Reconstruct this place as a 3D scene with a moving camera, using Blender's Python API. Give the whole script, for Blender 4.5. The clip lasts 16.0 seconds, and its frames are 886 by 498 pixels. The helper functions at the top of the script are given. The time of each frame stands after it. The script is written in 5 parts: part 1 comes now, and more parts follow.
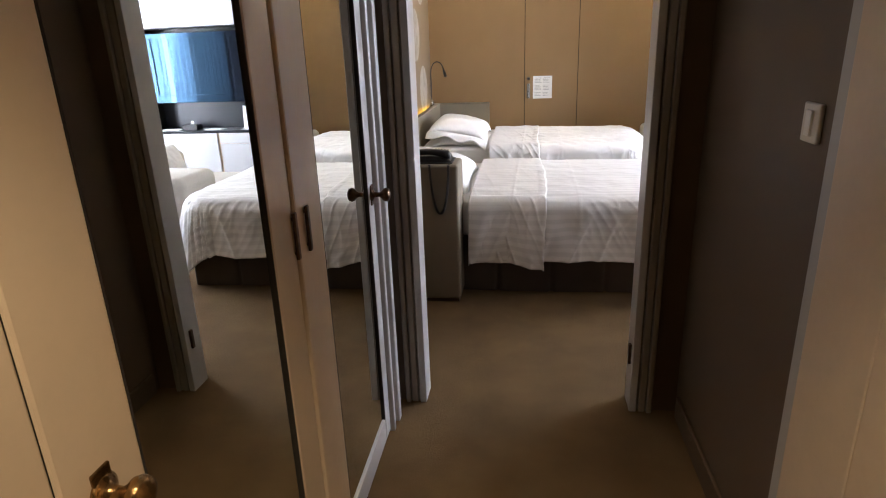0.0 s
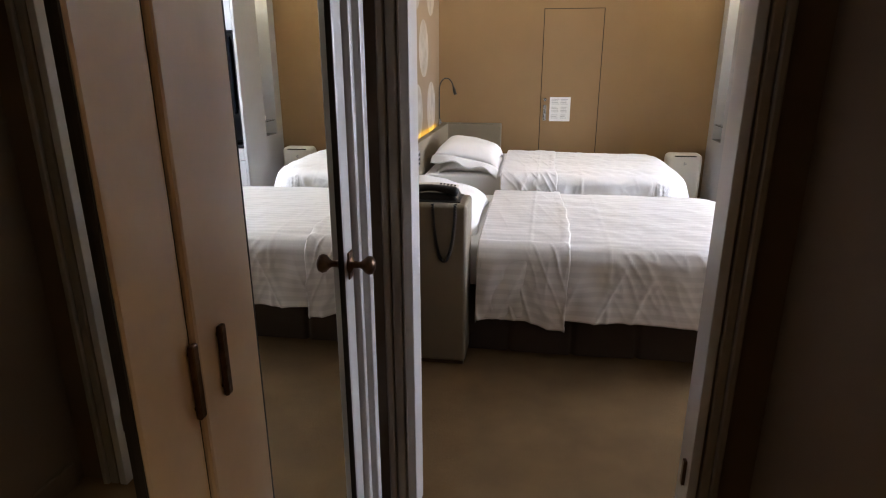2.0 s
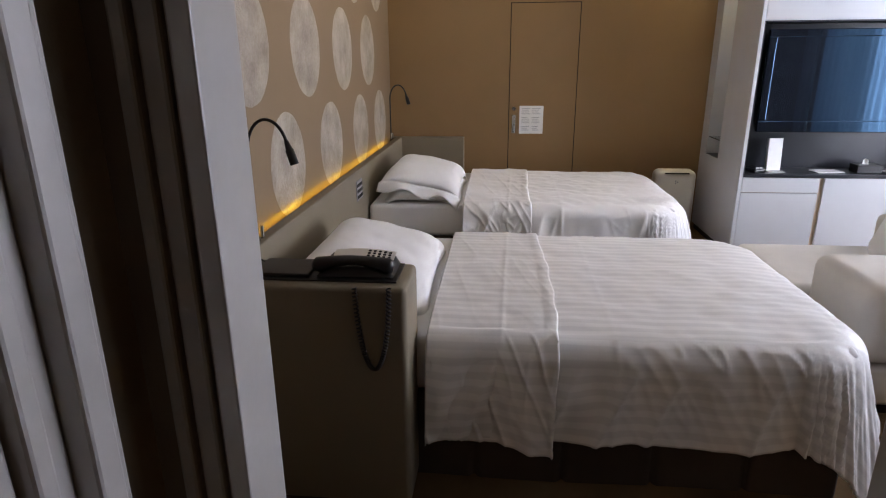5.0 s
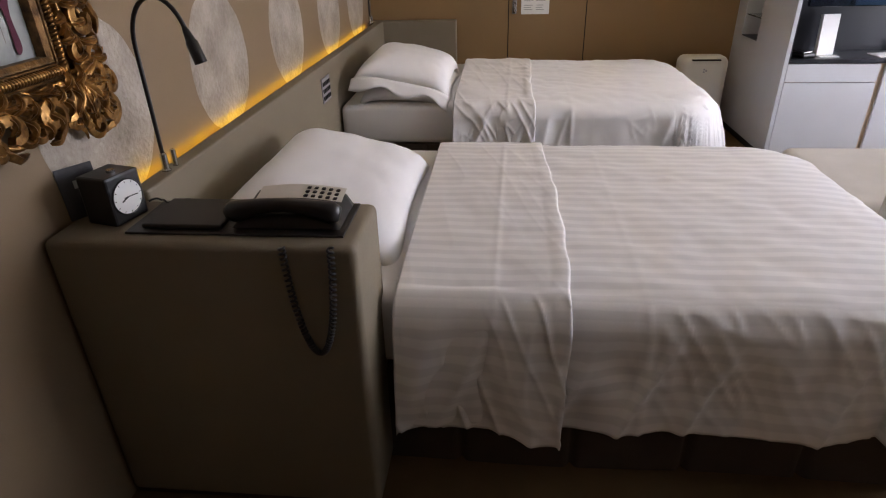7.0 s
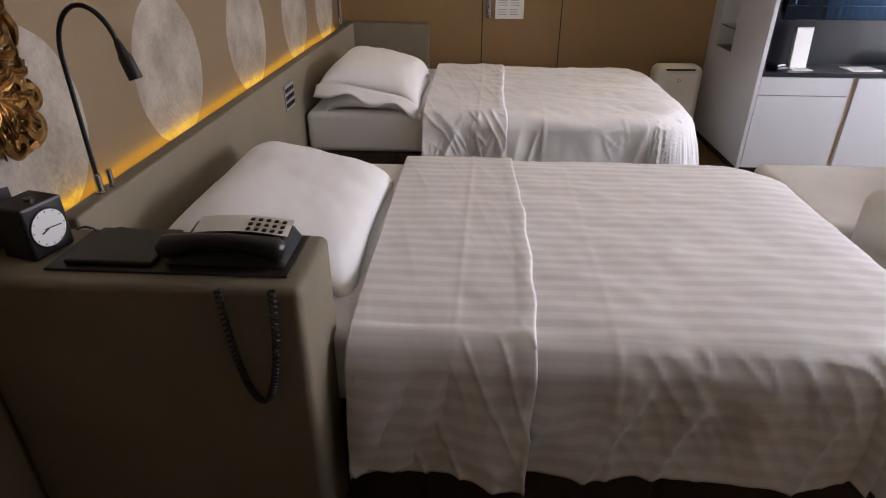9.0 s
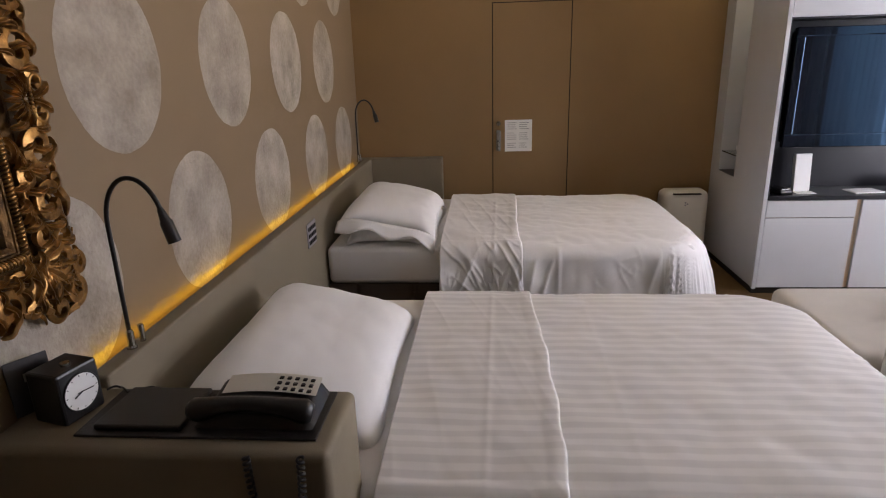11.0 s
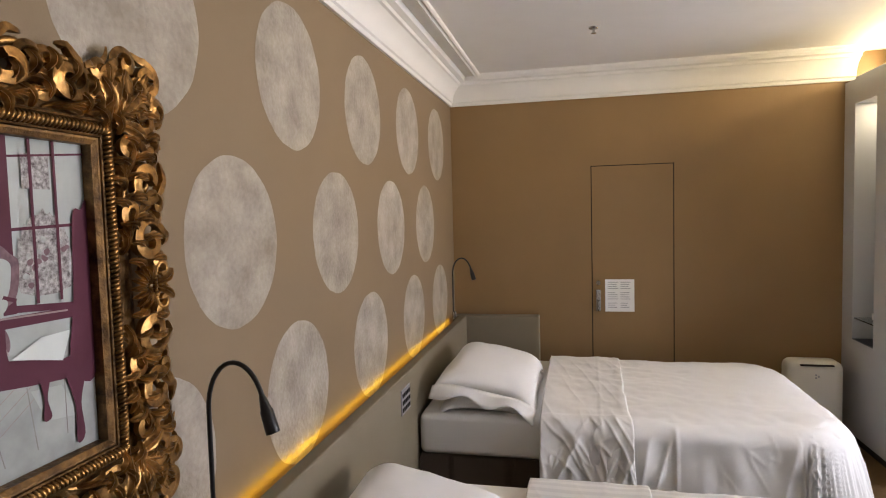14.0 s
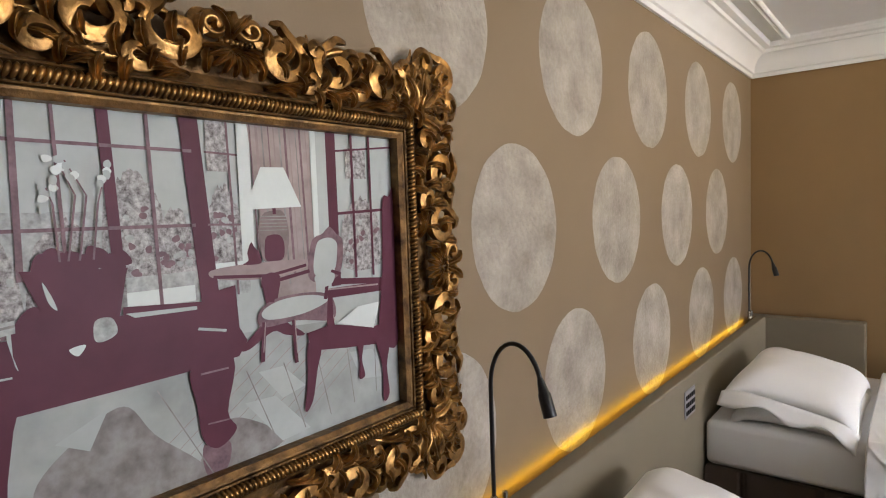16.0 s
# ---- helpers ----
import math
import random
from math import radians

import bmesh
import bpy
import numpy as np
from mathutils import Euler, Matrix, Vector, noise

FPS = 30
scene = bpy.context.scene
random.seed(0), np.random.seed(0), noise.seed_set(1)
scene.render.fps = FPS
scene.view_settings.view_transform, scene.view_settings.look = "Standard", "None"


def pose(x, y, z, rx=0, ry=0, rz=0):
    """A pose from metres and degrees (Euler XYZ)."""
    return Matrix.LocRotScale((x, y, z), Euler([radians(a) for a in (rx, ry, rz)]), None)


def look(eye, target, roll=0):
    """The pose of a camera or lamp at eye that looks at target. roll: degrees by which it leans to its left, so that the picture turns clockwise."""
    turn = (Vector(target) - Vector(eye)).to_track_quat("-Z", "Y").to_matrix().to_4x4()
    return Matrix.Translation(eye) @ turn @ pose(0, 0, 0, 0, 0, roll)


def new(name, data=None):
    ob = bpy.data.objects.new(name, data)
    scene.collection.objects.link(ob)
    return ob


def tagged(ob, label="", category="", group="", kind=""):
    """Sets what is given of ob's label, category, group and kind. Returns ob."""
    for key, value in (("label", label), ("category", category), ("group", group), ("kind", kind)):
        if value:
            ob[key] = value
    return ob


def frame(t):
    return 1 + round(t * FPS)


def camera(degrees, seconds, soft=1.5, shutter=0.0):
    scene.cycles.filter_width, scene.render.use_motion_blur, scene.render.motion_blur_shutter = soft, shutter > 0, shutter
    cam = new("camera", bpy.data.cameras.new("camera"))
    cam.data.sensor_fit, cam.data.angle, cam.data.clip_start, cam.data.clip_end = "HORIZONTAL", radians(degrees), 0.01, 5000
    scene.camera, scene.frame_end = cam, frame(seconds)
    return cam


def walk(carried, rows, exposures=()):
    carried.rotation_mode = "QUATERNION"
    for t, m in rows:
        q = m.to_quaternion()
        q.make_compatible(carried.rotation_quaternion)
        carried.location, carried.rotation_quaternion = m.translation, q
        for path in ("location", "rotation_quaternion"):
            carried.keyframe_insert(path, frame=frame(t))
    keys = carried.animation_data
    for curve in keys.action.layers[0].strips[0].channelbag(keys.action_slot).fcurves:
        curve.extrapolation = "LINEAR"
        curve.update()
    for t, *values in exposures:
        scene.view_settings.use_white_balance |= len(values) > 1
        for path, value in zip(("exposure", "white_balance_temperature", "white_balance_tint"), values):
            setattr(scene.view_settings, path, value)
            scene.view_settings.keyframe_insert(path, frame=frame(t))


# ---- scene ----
cam = camera(73.3, 16.0, soft=1.1)
PATH = [
    (0, (0.067, 0.274, 1.492), (-0.208, 2.148, 0.852), -2.1),
    (0.5, (0.022, 0.334, 1.516), (-0.282, 2.198, 0.857), -2.0),
    (1, (-0.019, 0.533, 1.494), (-0.291, 2.411, 0.863), -3.5),
    (1.5, (-0.043, 0.695, 1.498), (-0.275, 2.583, 0.878), -2.8),
    (2, (-0.017, 0.87, 1.509), (-0.304, 2.756, 0.908), -0.1),
    (2.5, (-0.013, 1.012, 1.527), (-0.317, 2.911, 0.978), -1.4),
    (3, (-0.058, 1.196, 1.544), (-0.255, 3.124, 1.052), -2.9),
    (3.5, (-0.062, 1.374, 1.555), (-0.235, 3.302, 1.054), -1.3),
    (3.7, (-0.044, 1.457, 1.555), (-0.199, 3.391, 1.07), -0.7),
    (5.8, (-0.014, 2.147, 1.516), (-0.243, 3.992, 0.777), -1.4),
    (6, (-0.003, 2.227, 1.496), (-0.248, 4.055, 0.722), -2.9),
    (6.5, (-0.033, 2.382, 1.474), (-0.177, 4.164, 0.577), -2.5),
    (7, (-0.005, 2.481, 1.464), (-0.191, 4.24, 0.53), -1.6),
    (7.5, (0.04, 2.563, 1.47), (-0.216, 4.31, 0.53), -1.5),
    (8, (0.036, 2.609, 1.462), (-0.126, 4.362, 0.512), -0.5),
    (8.2, (0.05, 2.614, 1.472), (-0.074, 4.359, 0.501), 0.6),
    (10.3, (-0.012, 2.637, 1.53), (-0.092, 4.48, 0.756), -1.1),
    (10.5, (0.003, 2.638, 1.557), (-0.097, 4.498, 0.827), -1.5),
    (11, (0.0, 2.637, 1.594), (-0.155, 4.54, 0.999), -1.7),
    (11.5, (-0.015, 2.657, 1.635), (-0.195, 4.596, 1.181), -1.7),
    (12, (-0.048, 2.672, 1.643), (-0.228, 4.637, 1.316), -1.6),
    (12.5, (-0.059, 2.684, 1.653), (-0.238, 4.659, 1.388), -0.8),
    (13, (-0.118, 2.704, 1.678), (-0.261, 4.689, 1.479), -0.5),
    (13.5, (-0.112, 2.732, 1.696), (-0.36, 4.71, 1.54), -1.4),
    (14, (-0.083, 2.764, 1.693), (-0.521, 4.711, 1.573), -1.5),
    (14.5, (-0.095, 2.804, 1.695), (-0.799, 4.672, 1.576), -1.4),
    (15, (-0.099, 2.811, 1.687), (-1.032, 4.576, 1.557), -1.5),
    (15.5, (-0.101, 2.802, 1.685), (-1.208, 4.463, 1.563), -1.6),
    (16, (-0.108, 2.791, 1.68), (-1.36, 4.346, 1.555), -2.0),
]
walk(cam, [(t, look(eye, target, roll)) for t, eye, target, roll in PATH],
     exposures=((0, 0.88, 6150, 8), (1.5, 0.75, 6150, 8), (2.5, 0.5, 6150, 8), (3.0, 0.22, 6050, 8), (3.7, 0.02, 6000, 7), (6.0, -0.14, 6450, 12), (8.2, -0.14, 6600, 12),
                (10.3, -0.45, 6700, 13), (11.0, -0.46, 6750, 13), (11.5, -0.36, 6800, 13), (12.5, -0.17, 6950, 12), (13.5, -0.03, 6900, 10), (14.5, 0.08, 6600, 7), (16.0, 0.15, 6600, 5)))

# ---- light ----
world = bpy.data.worlds.new("world")
scene.world = world
world.use_nodes = True
wn = world.node_tree
sky = wn.nodes.new("ShaderNodeTexSky")
sky.sky_type = "NISHITA"
sky.sun_disc = False
sky.sun_elevation, sky.sun_rotation = radians(40), radians(200)
wn.nodes["Background"].inputs["Strength"].default_value = 0.12
wn.links.new(sky.outputs[0], wn.nodes["Background"].inputs["Color"])


def area(name, m, sx, sy, power, colour):
    d = bpy.data.lights.new(name, "AREA")
    d.shape, d.size, d.size_y, d.energy, d.color = "RECTANGLE", sx, sy, power, colour
    ob = new(name, d)
    ob.matrix_world = m
    return ob


# daylight in the window opening, warm strips in the cove and behind the headboard, entrance downlight
XW = 4.15          # inner face of the window wall
area("window_light", look((XW + 0.16, 5.36, 1.45), (0, 5.36, 0.8)), 2.3, 1.9, 290, (0.95, 0.91, 1.0))
area("window_light", look((XW + 0.16, 3.55, 1.45), (0, 3.55, 0.8)), 1.15, 1.9, 11, (0.80, 0.88, 1.0))
area("cove_light", look((2.02, 6.05, 2.64), (1.2, 6.05, 2.85)), 2.9, 0.05, 27, (1.0, 0.78, 0.48))
area("headboard_light", look((-1.060, 5.65, 0.838), (-1.10, 5.65, 0.850)), 3.4, 0.008, 1.0, (1.0, 0.60, 0.045))
area("niche_light", look((1.93, 7.30, 2.365), (1.93, 7.30, 0)), 0.12, 0.1, 1.2, (1.0, 0.84, 0.6))
ent = bpy.data.lights.new("entrance_light", "SPOT")
ent.energy, ent.color, ent.spot_size, ent.spot_blend, ent.shadow_soft_size = 56, (1.0, 0.78, 0.52), radians(96), 0.5, 0.07
new("entrance_light", ent).matrix_world = look((0.1, 0.12, 2.44), (0.1, 0.12, 0))

# ---- materials ----
MATS = {}


def mat(name, colour, rough=0.6, metal=0.0, vary=0.12, scale=6.0, grain=120.0, bump=0.05, second=None, coat=0.0, spec=0.5, crumple=0.0):
    m = bpy.data.materials.new(name)
    m.use_nodes = True
    t = m.node_tree
    b = t.nodes["Principled BSDF"]
    tc = t.nodes.new("ShaderNodeTexCoord")
    n1 = t.nodes.new("ShaderNodeTexNoise")
    n1.inputs["Scale"].default_value, n1.inputs["Detail"].default_value = scale, 5
    n2 = t.nodes.new("ShaderNodeTexNoise")
    n2.inputs["Scale"].default_value, n2.inputs["Detail"].default_value = grain, 3
    t.links.new(tc.outputs["Object"], n1.inputs["Vector"])
    t.links.new(tc.outputs["Object"], n2.inputs["Vector"])
    add = t.nodes.new("ShaderNodeMath")
    add.operation = "MULTIPLY_ADD"
    add.inputs[1].default_value = 0.35
    t.links.new(n2.outputs["Fac"], add.inputs[0])
    t.links.new(n1.outputs["Fac"], add.inputs[2])
    ramp = t.nodes.new("ShaderNodeValToRGB")
    lo = tuple(c * (1 - vary) for c in colour)
    hi = second or tuple(min(1, c * (1 + vary)) for c in colour)
    ramp.color_ramp.elements[0].position, ramp.color_ramp.elements[1].position = 0.42, 0.95
    ramp.color_ramp.elements[0].color, ramp.color_ramp.elements[1].color = (*lo, 1), (*hi, 1)
    t.links.new(add.outputs[0], ramp.inputs["Fac"])
    t.links.new(ramp.outputs["Color"], b.inputs["Base Color"])
    b.inputs["Roughness"].default_value, b.inputs["Metallic"].default_value = rough, metal
    b.inputs["Coat Weight"].default_value = coat
    b.inputs["Specular IOR Level"].default_value = spec
    if bump:
        bp = t.nodes.new("ShaderNodeBump")
        bp.inputs["Strength"].default_value, bp.inputs["Distance"].default_value = bump, 0.01
        t.links.new(n2.outputs["Fac"], bp.inputs["Height"])
        t.links.new(bp.outputs["Normal"], b.inputs["Normal"])
        if crumple:
            n3 = t.nodes.new("ShaderNodeTexNoise")
            n3.inputs["Scale"].default_value, n3.inputs["Detail"].default_value, n3.inputs["Distortion"].default_value = 4.0, 2, 0.25
            t.links.new(tc.outputs["Object"], n3.inputs["Vector"])
            b3 = t.nodes.new("ShaderNodeBump")
            b3.inputs["Strength"].default_value, b3.inputs["Distance"].default_value = crumple, 0.03
            t.links.new(n3.outputs["Fac"], b3.inputs["Height"])
            t.links.new(b3.outputs["Normal"], bp.inputs["Normal"])
    MATS[name] = m
    return m


WALL = mat("tan_wall_paint", (0.262, 0.162, 0.068), 0.55, vary=0.06, scale=2.5, grain=260, bump=0.05)
WALLPAPER = mat("taupe_wall_paper", (0.222, 0.156, 0.088), 0.6, vary=0.06, scale=2.5, grain=260, bump=0.06)
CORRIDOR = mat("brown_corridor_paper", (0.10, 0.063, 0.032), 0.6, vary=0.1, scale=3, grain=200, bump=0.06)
SILVER = mat("mottled_silver_plaster", (0.285, 0.24, 0.188), 0.5, 0.0, 0.14, 8, 60, 0.5, second=(0.47, 0.42, 0.355))
WHITE = mat("white_ceiling_paint", (0.78, 0.77, 0.74), 0.7, vary=0.02, bump=0.03)
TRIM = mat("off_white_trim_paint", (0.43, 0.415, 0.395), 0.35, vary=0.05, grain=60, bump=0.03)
# darker copy of the trim colour, shade painted in for the corridor side
SHADEDTRIM = mat("shaded_casing_trim", (0.22, 0.185, 0.145), 0.4, vary=0.06, grain=60, bump=0.03)
CREAM = mat("cream_door_paint", (0.64, 0.50, 0.35), 0.4, vary=0.05, grain=50, bump=0.03)
LACQUER = mat("white_lacquer", (0.55, 0.56, 0.57), 0.22, vary=0.02, bump=0.0)
CARPET = mat("brown_carpet", (0.165, 0.102, 0.046), 0.95, vary=0.25, scale=3.5, grain=420, bump=0.7, spec=0.1)
TAUPE = mat("taupe_upholstery", (0.205, 0.17, 0.115), 0.6, vary=0.08, scale=3, grain=400, bump=0.18)
SKIRT = mat("brown_skirt_fabric", (0.062, 0.042, 0.030), 0.85, vary=0.12, grain=500, bump=0.2)
LINEN = mat("white_linen", (0.85, 0.845, 0.84), 0.75, vary=0.02, scale=4, grain=500, bump=0.06, spec=0.3, crumple=0.2)
SOFA_FABRIC = mat("off_white_sofa_fabric", (0.62, 0.58, 0.52), 0.8, vary=0.06, grain=400, bump=0.2)
BLACK = mat("black_plastic", (0.012, 0.012, 0.013), 0.35, vary=0.2, bump=0.02)
BLACKGLOSS = mat("black_gloss_panel", (0.012, 0.013, 0.018), 0.3, vary=0.1, bump=0.0)
SCREEN = mat("tv_screen_glass", (0.01, 0.012, 0.018), 0.03, vary=0.05, bump=0.0, spec=1.0)
SCREEN.node_tree.nodes["Principled BSDF"].inputs["Specular Tint"].default_value = (0.30, 0.62, 1.0, 1)
BRONZE = mat("aged_bronze", (0.075, 0.038, 0.018), 0.32, 0.85, 0.4, 30, 90, 0.12, second=(0.16, 0.09, 0.045))
BRASS = mat("worn_brass", (0.20, 0.105, 0.035), 0.25, 0.9, 0.5, 25, 90, 0.15, second=(0.42, 0.25, 0.10))
CHROME = mat("brushed_metal", (0.42, 0.42, 0.40), 0.25, 1.0, 0.1, 10, 200, 0.02)
GOLD = mat("antique_gold_leaf", (0.085, 0.036, 0.010), 0.34, 0.85, 0.4, 28, 90, 0.14, second=(0.50, 0.27, 0.085))
GOLDDARK = mat("dark_gilded_ground", (0.06, 0.027, 0.009), 0.45, 0.6, 0.4, 25, 90, 0.3, second=(0.30, 0.16, 0.05))
PAPER = mat("white_paper", (0.82, 0.82, 0.80), 0.7, vary=0.02, bump=0.02)
INK = mat("grey_ink", (0.36, 0.36, 0.36), 0.8, vary=0.05, bump=0.0)
PLASTIC = mat("off_white_plastic", (0.70, 0.67, 0.60), 0.35, vary=0.03, bump=0.01)
WOOD = mat("dark_wood", (0.06, 0.033, 0.018), 0.35, vary=0.3, scale=8, grain=60, bump=0.08)
DARK = mat("dark_joint", (0.02, 0.014, 0.009), 0.9, vary=0.2, bump=0.0)
TRAY = mat("black_leather_tray", (0.016, 0.014, 0.014), 0.45, vary=0.2, grain=350, bump=0.2)
DRAPE = mat("beige_drape_fabric", (0.36, 0.31, 0.25), 0.85, vary=0.08, grain=300, bump=0.2)


def mirror_material():
    m = bpy.data.materials.new("mirror_silver")
    m.use_nodes = True
    b = m.node_tree.nodes["Principled BSDF"]
    b.inputs["Base Color"].default_value = (0.86, 0.88, 0.85, 1)
    b.inputs["Metallic"].default_value, b.inputs["Roughness"].default_value = 1.0, 0.004
    return m


def sheer_material():
    m = bpy.data.materials.new("sheer_curtain_fabric")
    m.use_nodes = True
    t = m.node_tree
    out = t.nodes["Material Output"]
    t.nodes.remove(t.nodes["Principled BSDF"])
    tr, tl, mix, df, m2 = (t.nodes.new("ShaderNode" + k) for k in ("BsdfTransparent", "BsdfTranslucent", "MixShader", "BsdfDiffuse", "MixShader"))
    tl.inputs["Color"].default_value = (0.80, 0.86, 0.92, 1)
    df.inputs["Color"].default_value = (0.72, 0.78, 0.84, 1)
    mix.inputs["Fac"].default_value, m2.inputs["Fac"].default_value = 0.72, 0.25
    t.links.new(tr.outputs[0], mix.inputs[1])
    t.links.new(m2.outputs[0], mix.inputs[2])
    t.links.new(tl.outputs[0], m2.inputs[1])
    t.links.new(df.outputs[0], m2.inputs[2])
    t.links.new(mix.outputs[0], out.inputs["Surface"])
    return m


def glass_material():
    m = bpy.data.materials.new("clear_glass")
    m.use_nodes = True
    b = m.node_tree.nodes["Principled BSDF"]
    b.inputs["Transmission Weight"].default_value, b.inputs["Roughness"].default_value = 1.0, 0.0
    b.inputs["Base Color"].default_value = (0.93, 0.97, 0.96, 1)
    b.inputs["IOR"].default_value = 1.45
    return m


def damask_material():
    """White satin with woven stripes along the bed's length."""
    m = mat("striped_white_damask", (0.87, 0.86, 0.845), 0.6, vary=0.02, scale=4, grain=500, bump=0.05, spec=0.35, crumple=0.12)
    t = m.node_tree
    b = t.nodes["Principled BSDF"]
    tc = t.nodes.new("ShaderNodeTexCoord")
    sep = t.nodes.new("ShaderNodeSeparateXYZ")
    t.links.new(tc.outputs["UV"], sep.inputs[0])
    w = t.nodes.new("ShaderNodeMath")
    w.operation = "SINE"
    s = t.nodes.new("ShaderNodeMath")
    s.operation = "MULTIPLY"
    s.inputs[1].default_value = 2 * math.pi / 0.052
    t.links.new(sep.outputs["Y"], s.inputs[0])
    t.links.new(s.outputs[0], w.inputs[0])
    g = t.nodes.new("ShaderNodeMapRange")
    g.inputs["From Min"].default_value, g.inputs["From Max"].default_value = -0.3, 0.3
    g.inputs["To Min"].default_value, g.inputs["To Max"].default_value = 0.89, 1.0
    t.links.new(w.outputs[0], g.inputs["Value"])
    old = b.inputs["Base Color"].links[0].from_socket
    mul = t.nodes.new("ShaderNodeVectorMath")
    mul.operation = "SCALE"
    t.links.new(old, mul.inputs[0])
    t.links.new(g.outputs[0], mul.inputs["Scale"])
    t.links.new(mul.outputs[0], b.inputs["Base Color"])
    g2 = t.nodes.new("ShaderNodeMapRange")
    g2.inputs["From Min"].default_value, g2.inputs["From Max"].default_value = -0.3, 0.3
    g2.inputs["To Min"].default_value, g2.inputs["To Max"].default_value = 0.42, 0.75
    t.links.new(w.outputs[0], g2.inputs["Value"])
    t.links.new(g2.outputs[0], b.inputs["Roughness"])
    return m


def glow_material(name, colour, strength):
    m = bpy.data.materials.new(name)
    m.use_nodes = True
    b = m.node_tree.nodes["Principled BSDF"]
    b.inputs["Base Color"].default_value = (0.8, 0.8, 0.8, 1)
    b.inputs["Emission Color"].default_value = (*colour, 1)
    b.inputs["Emission Strength"].default_value = strength
    return m


MIRROR, SHEER, GLASS, DAMASK = mirror_material(), sheer_material(), glass_material(), damask_material()
LED = glow_material("amber_led", (1.0, 0.55, 0.08), 2.0)
COVE_LED = glow_material("warm_cove_led", (1.0, 0.82, 0.55), 10.0)


# ---- mesh helpers ----
def bm_box(lo, hi, bevel=0.0, seg=2, bm=None):
    bm = bm or bmesh.new()
    c = [(a + b) / 2 for a, b in zip(lo, hi)]
    s = [abs(b - a) for a, b in zip(lo, hi)]
    r = bmesh.ops.create_cube(bm, size=1, matrix=Matrix.LocRotScale(c, None, s))
    if bevel:
        es = list({e for v in r["verts"] for e in v.link_edges})
        bmesh.ops.bevel(bm, geom=es, offset=bevel, segments=seg, profile=0.5, affect="EDGES")
    return bm


def bm_cyl(p, q, r1, r2=None, seg=20, bm=None):
    bm = bm or bmesh.new()
    p, q = Vector(p), Vector(q)
    d = q - p
    m = Matrix.Translation((p + q) / 2) @ d.to_track_quat("Z", "Y").to_matrix().to_4x4()
    bmesh.ops.create_cone(bm, cap_ends=True, segments=seg, radius1=r1, radius2=r1 if r2 is None else r2, depth=d.length, matrix=m)
    return bm


def bm_lathe(profile, m=None, seg=24, bm=None):
    """profile: (radius, height) pairs, turned about z, placed by m."""
    bm = bm or bmesh.new()
    m = m or Matrix()
    rings = []
    for r, h in profile:
        rings.append([bm.verts.new(m @ Vector((r * math.cos(a), r * math.sin(a), h))) for a in (2 * math.pi * i / seg for i in range(seg))])
    for a, b in zip(rings, rings[1:]):
        for i in range(seg):
            bm.faces.new((a[i], a[(i + 1) % seg], b[(i + 1) % seg], b[i]))
    bm.faces.new(rings[0][::-1])
    bm.faces.new(rings[-1])
    return bm


def bm_tube(points, radii, seg=10, bm=None, ridge=0.0):
    bm = bm or bmesh.new()
    pts = [Vector(p) for p in points]
    if not hasattr(radii, "__len__"):
        radii = [radii] * len(pts)
    up, rings = None, []
    for i, p in enumerate(pts):
        d = (pts[min(i + 1, len(pts) - 1)] - pts[max(i - 1, 0)]).normalized()
        if up is None:
            up = d.orthogonal().normalized()
        up = (up - d * up.dot(d)).normalized()
        side = d.cross(up)
        rings.append([bm.verts.new(p + radii[i] * (1 + ridge * math.cos(4 * a)) * (math.cos(a) * up + math.sin(a) * side)) for a in (2 * math.pi * k / seg for k in range(seg))])
    for a, b in zip(rings, rings[1:]):
        for k in range(seg):
            bm.faces.new((a[k], a[(k + 1) % seg], b[(k + 1) % seg], b[k]))
    bm.faces.new(rings[0][::-1])
    bm.faces.new(rings[-1])
    return bm


def bm_grid(nu, nv, fn, bm=None, uv=None):
    bm = bm or bmesh.new()
    vs = [[bm.verts.new(fn(i / nu, j / nv)) for j in range(nv + 1)] for i in range(nu + 1)]
    layer = bm.loops.layers.uv.verify() if uv else None
    for i in range(nu):
        for j in range(nv):
            f = bm.faces.new((vs[i][j], vs[i + 1][j], vs[i + 1][j + 1], vs[i][j + 1]))
            if uv:
                for l, (a, b) in zip(f.loops, ((i, j), (i + 1, j), (i + 1, j + 1), (i, j + 1))):
                    l[layer].uv = uv(a / nu, b / nv)
    return bm


def part(name, bm, material, parent=None, label="", smooth=False, angle=None):
    bmesh.ops.recalc_face_normals(bm, faces=bm.faces)
    me = bpy.data.meshes.new(name)
    bm.to_mesh(me)
    bm.free()
    me.materials.append(material)
    if smooth:
        me.shade_smooth()
    if angle:
        me.set_sharp_from_angle(angle=radians(angle))
    ob = new(name, me)
    if parent:
        ob.parent = parent
    if label:
        tagged(ob, label)
    return ob


def thing(name, label, category, group="", kind="", at=(0, 0, 0)):
    e = tagged(new(name), label, category, group, kind)
    e.location = at
    return e


def structure(name, bm, material, label, category, smooth=False, angle=None):
    return tagged(part(name, bm, material, None, "", smooth, angle), label, category, kind="structure")


# ---- setting ----
XL, YF, YD, YD2 = -1.08, 7.60, 2.53, 2.645      # headboard wall, far wall, doorway wall (both faces)
CEIL, SOFFIT = 2.76, 2.54
XC, XR, YB = -0.50, 0.70, -1.3                 # corridor: closet side, right wall, back

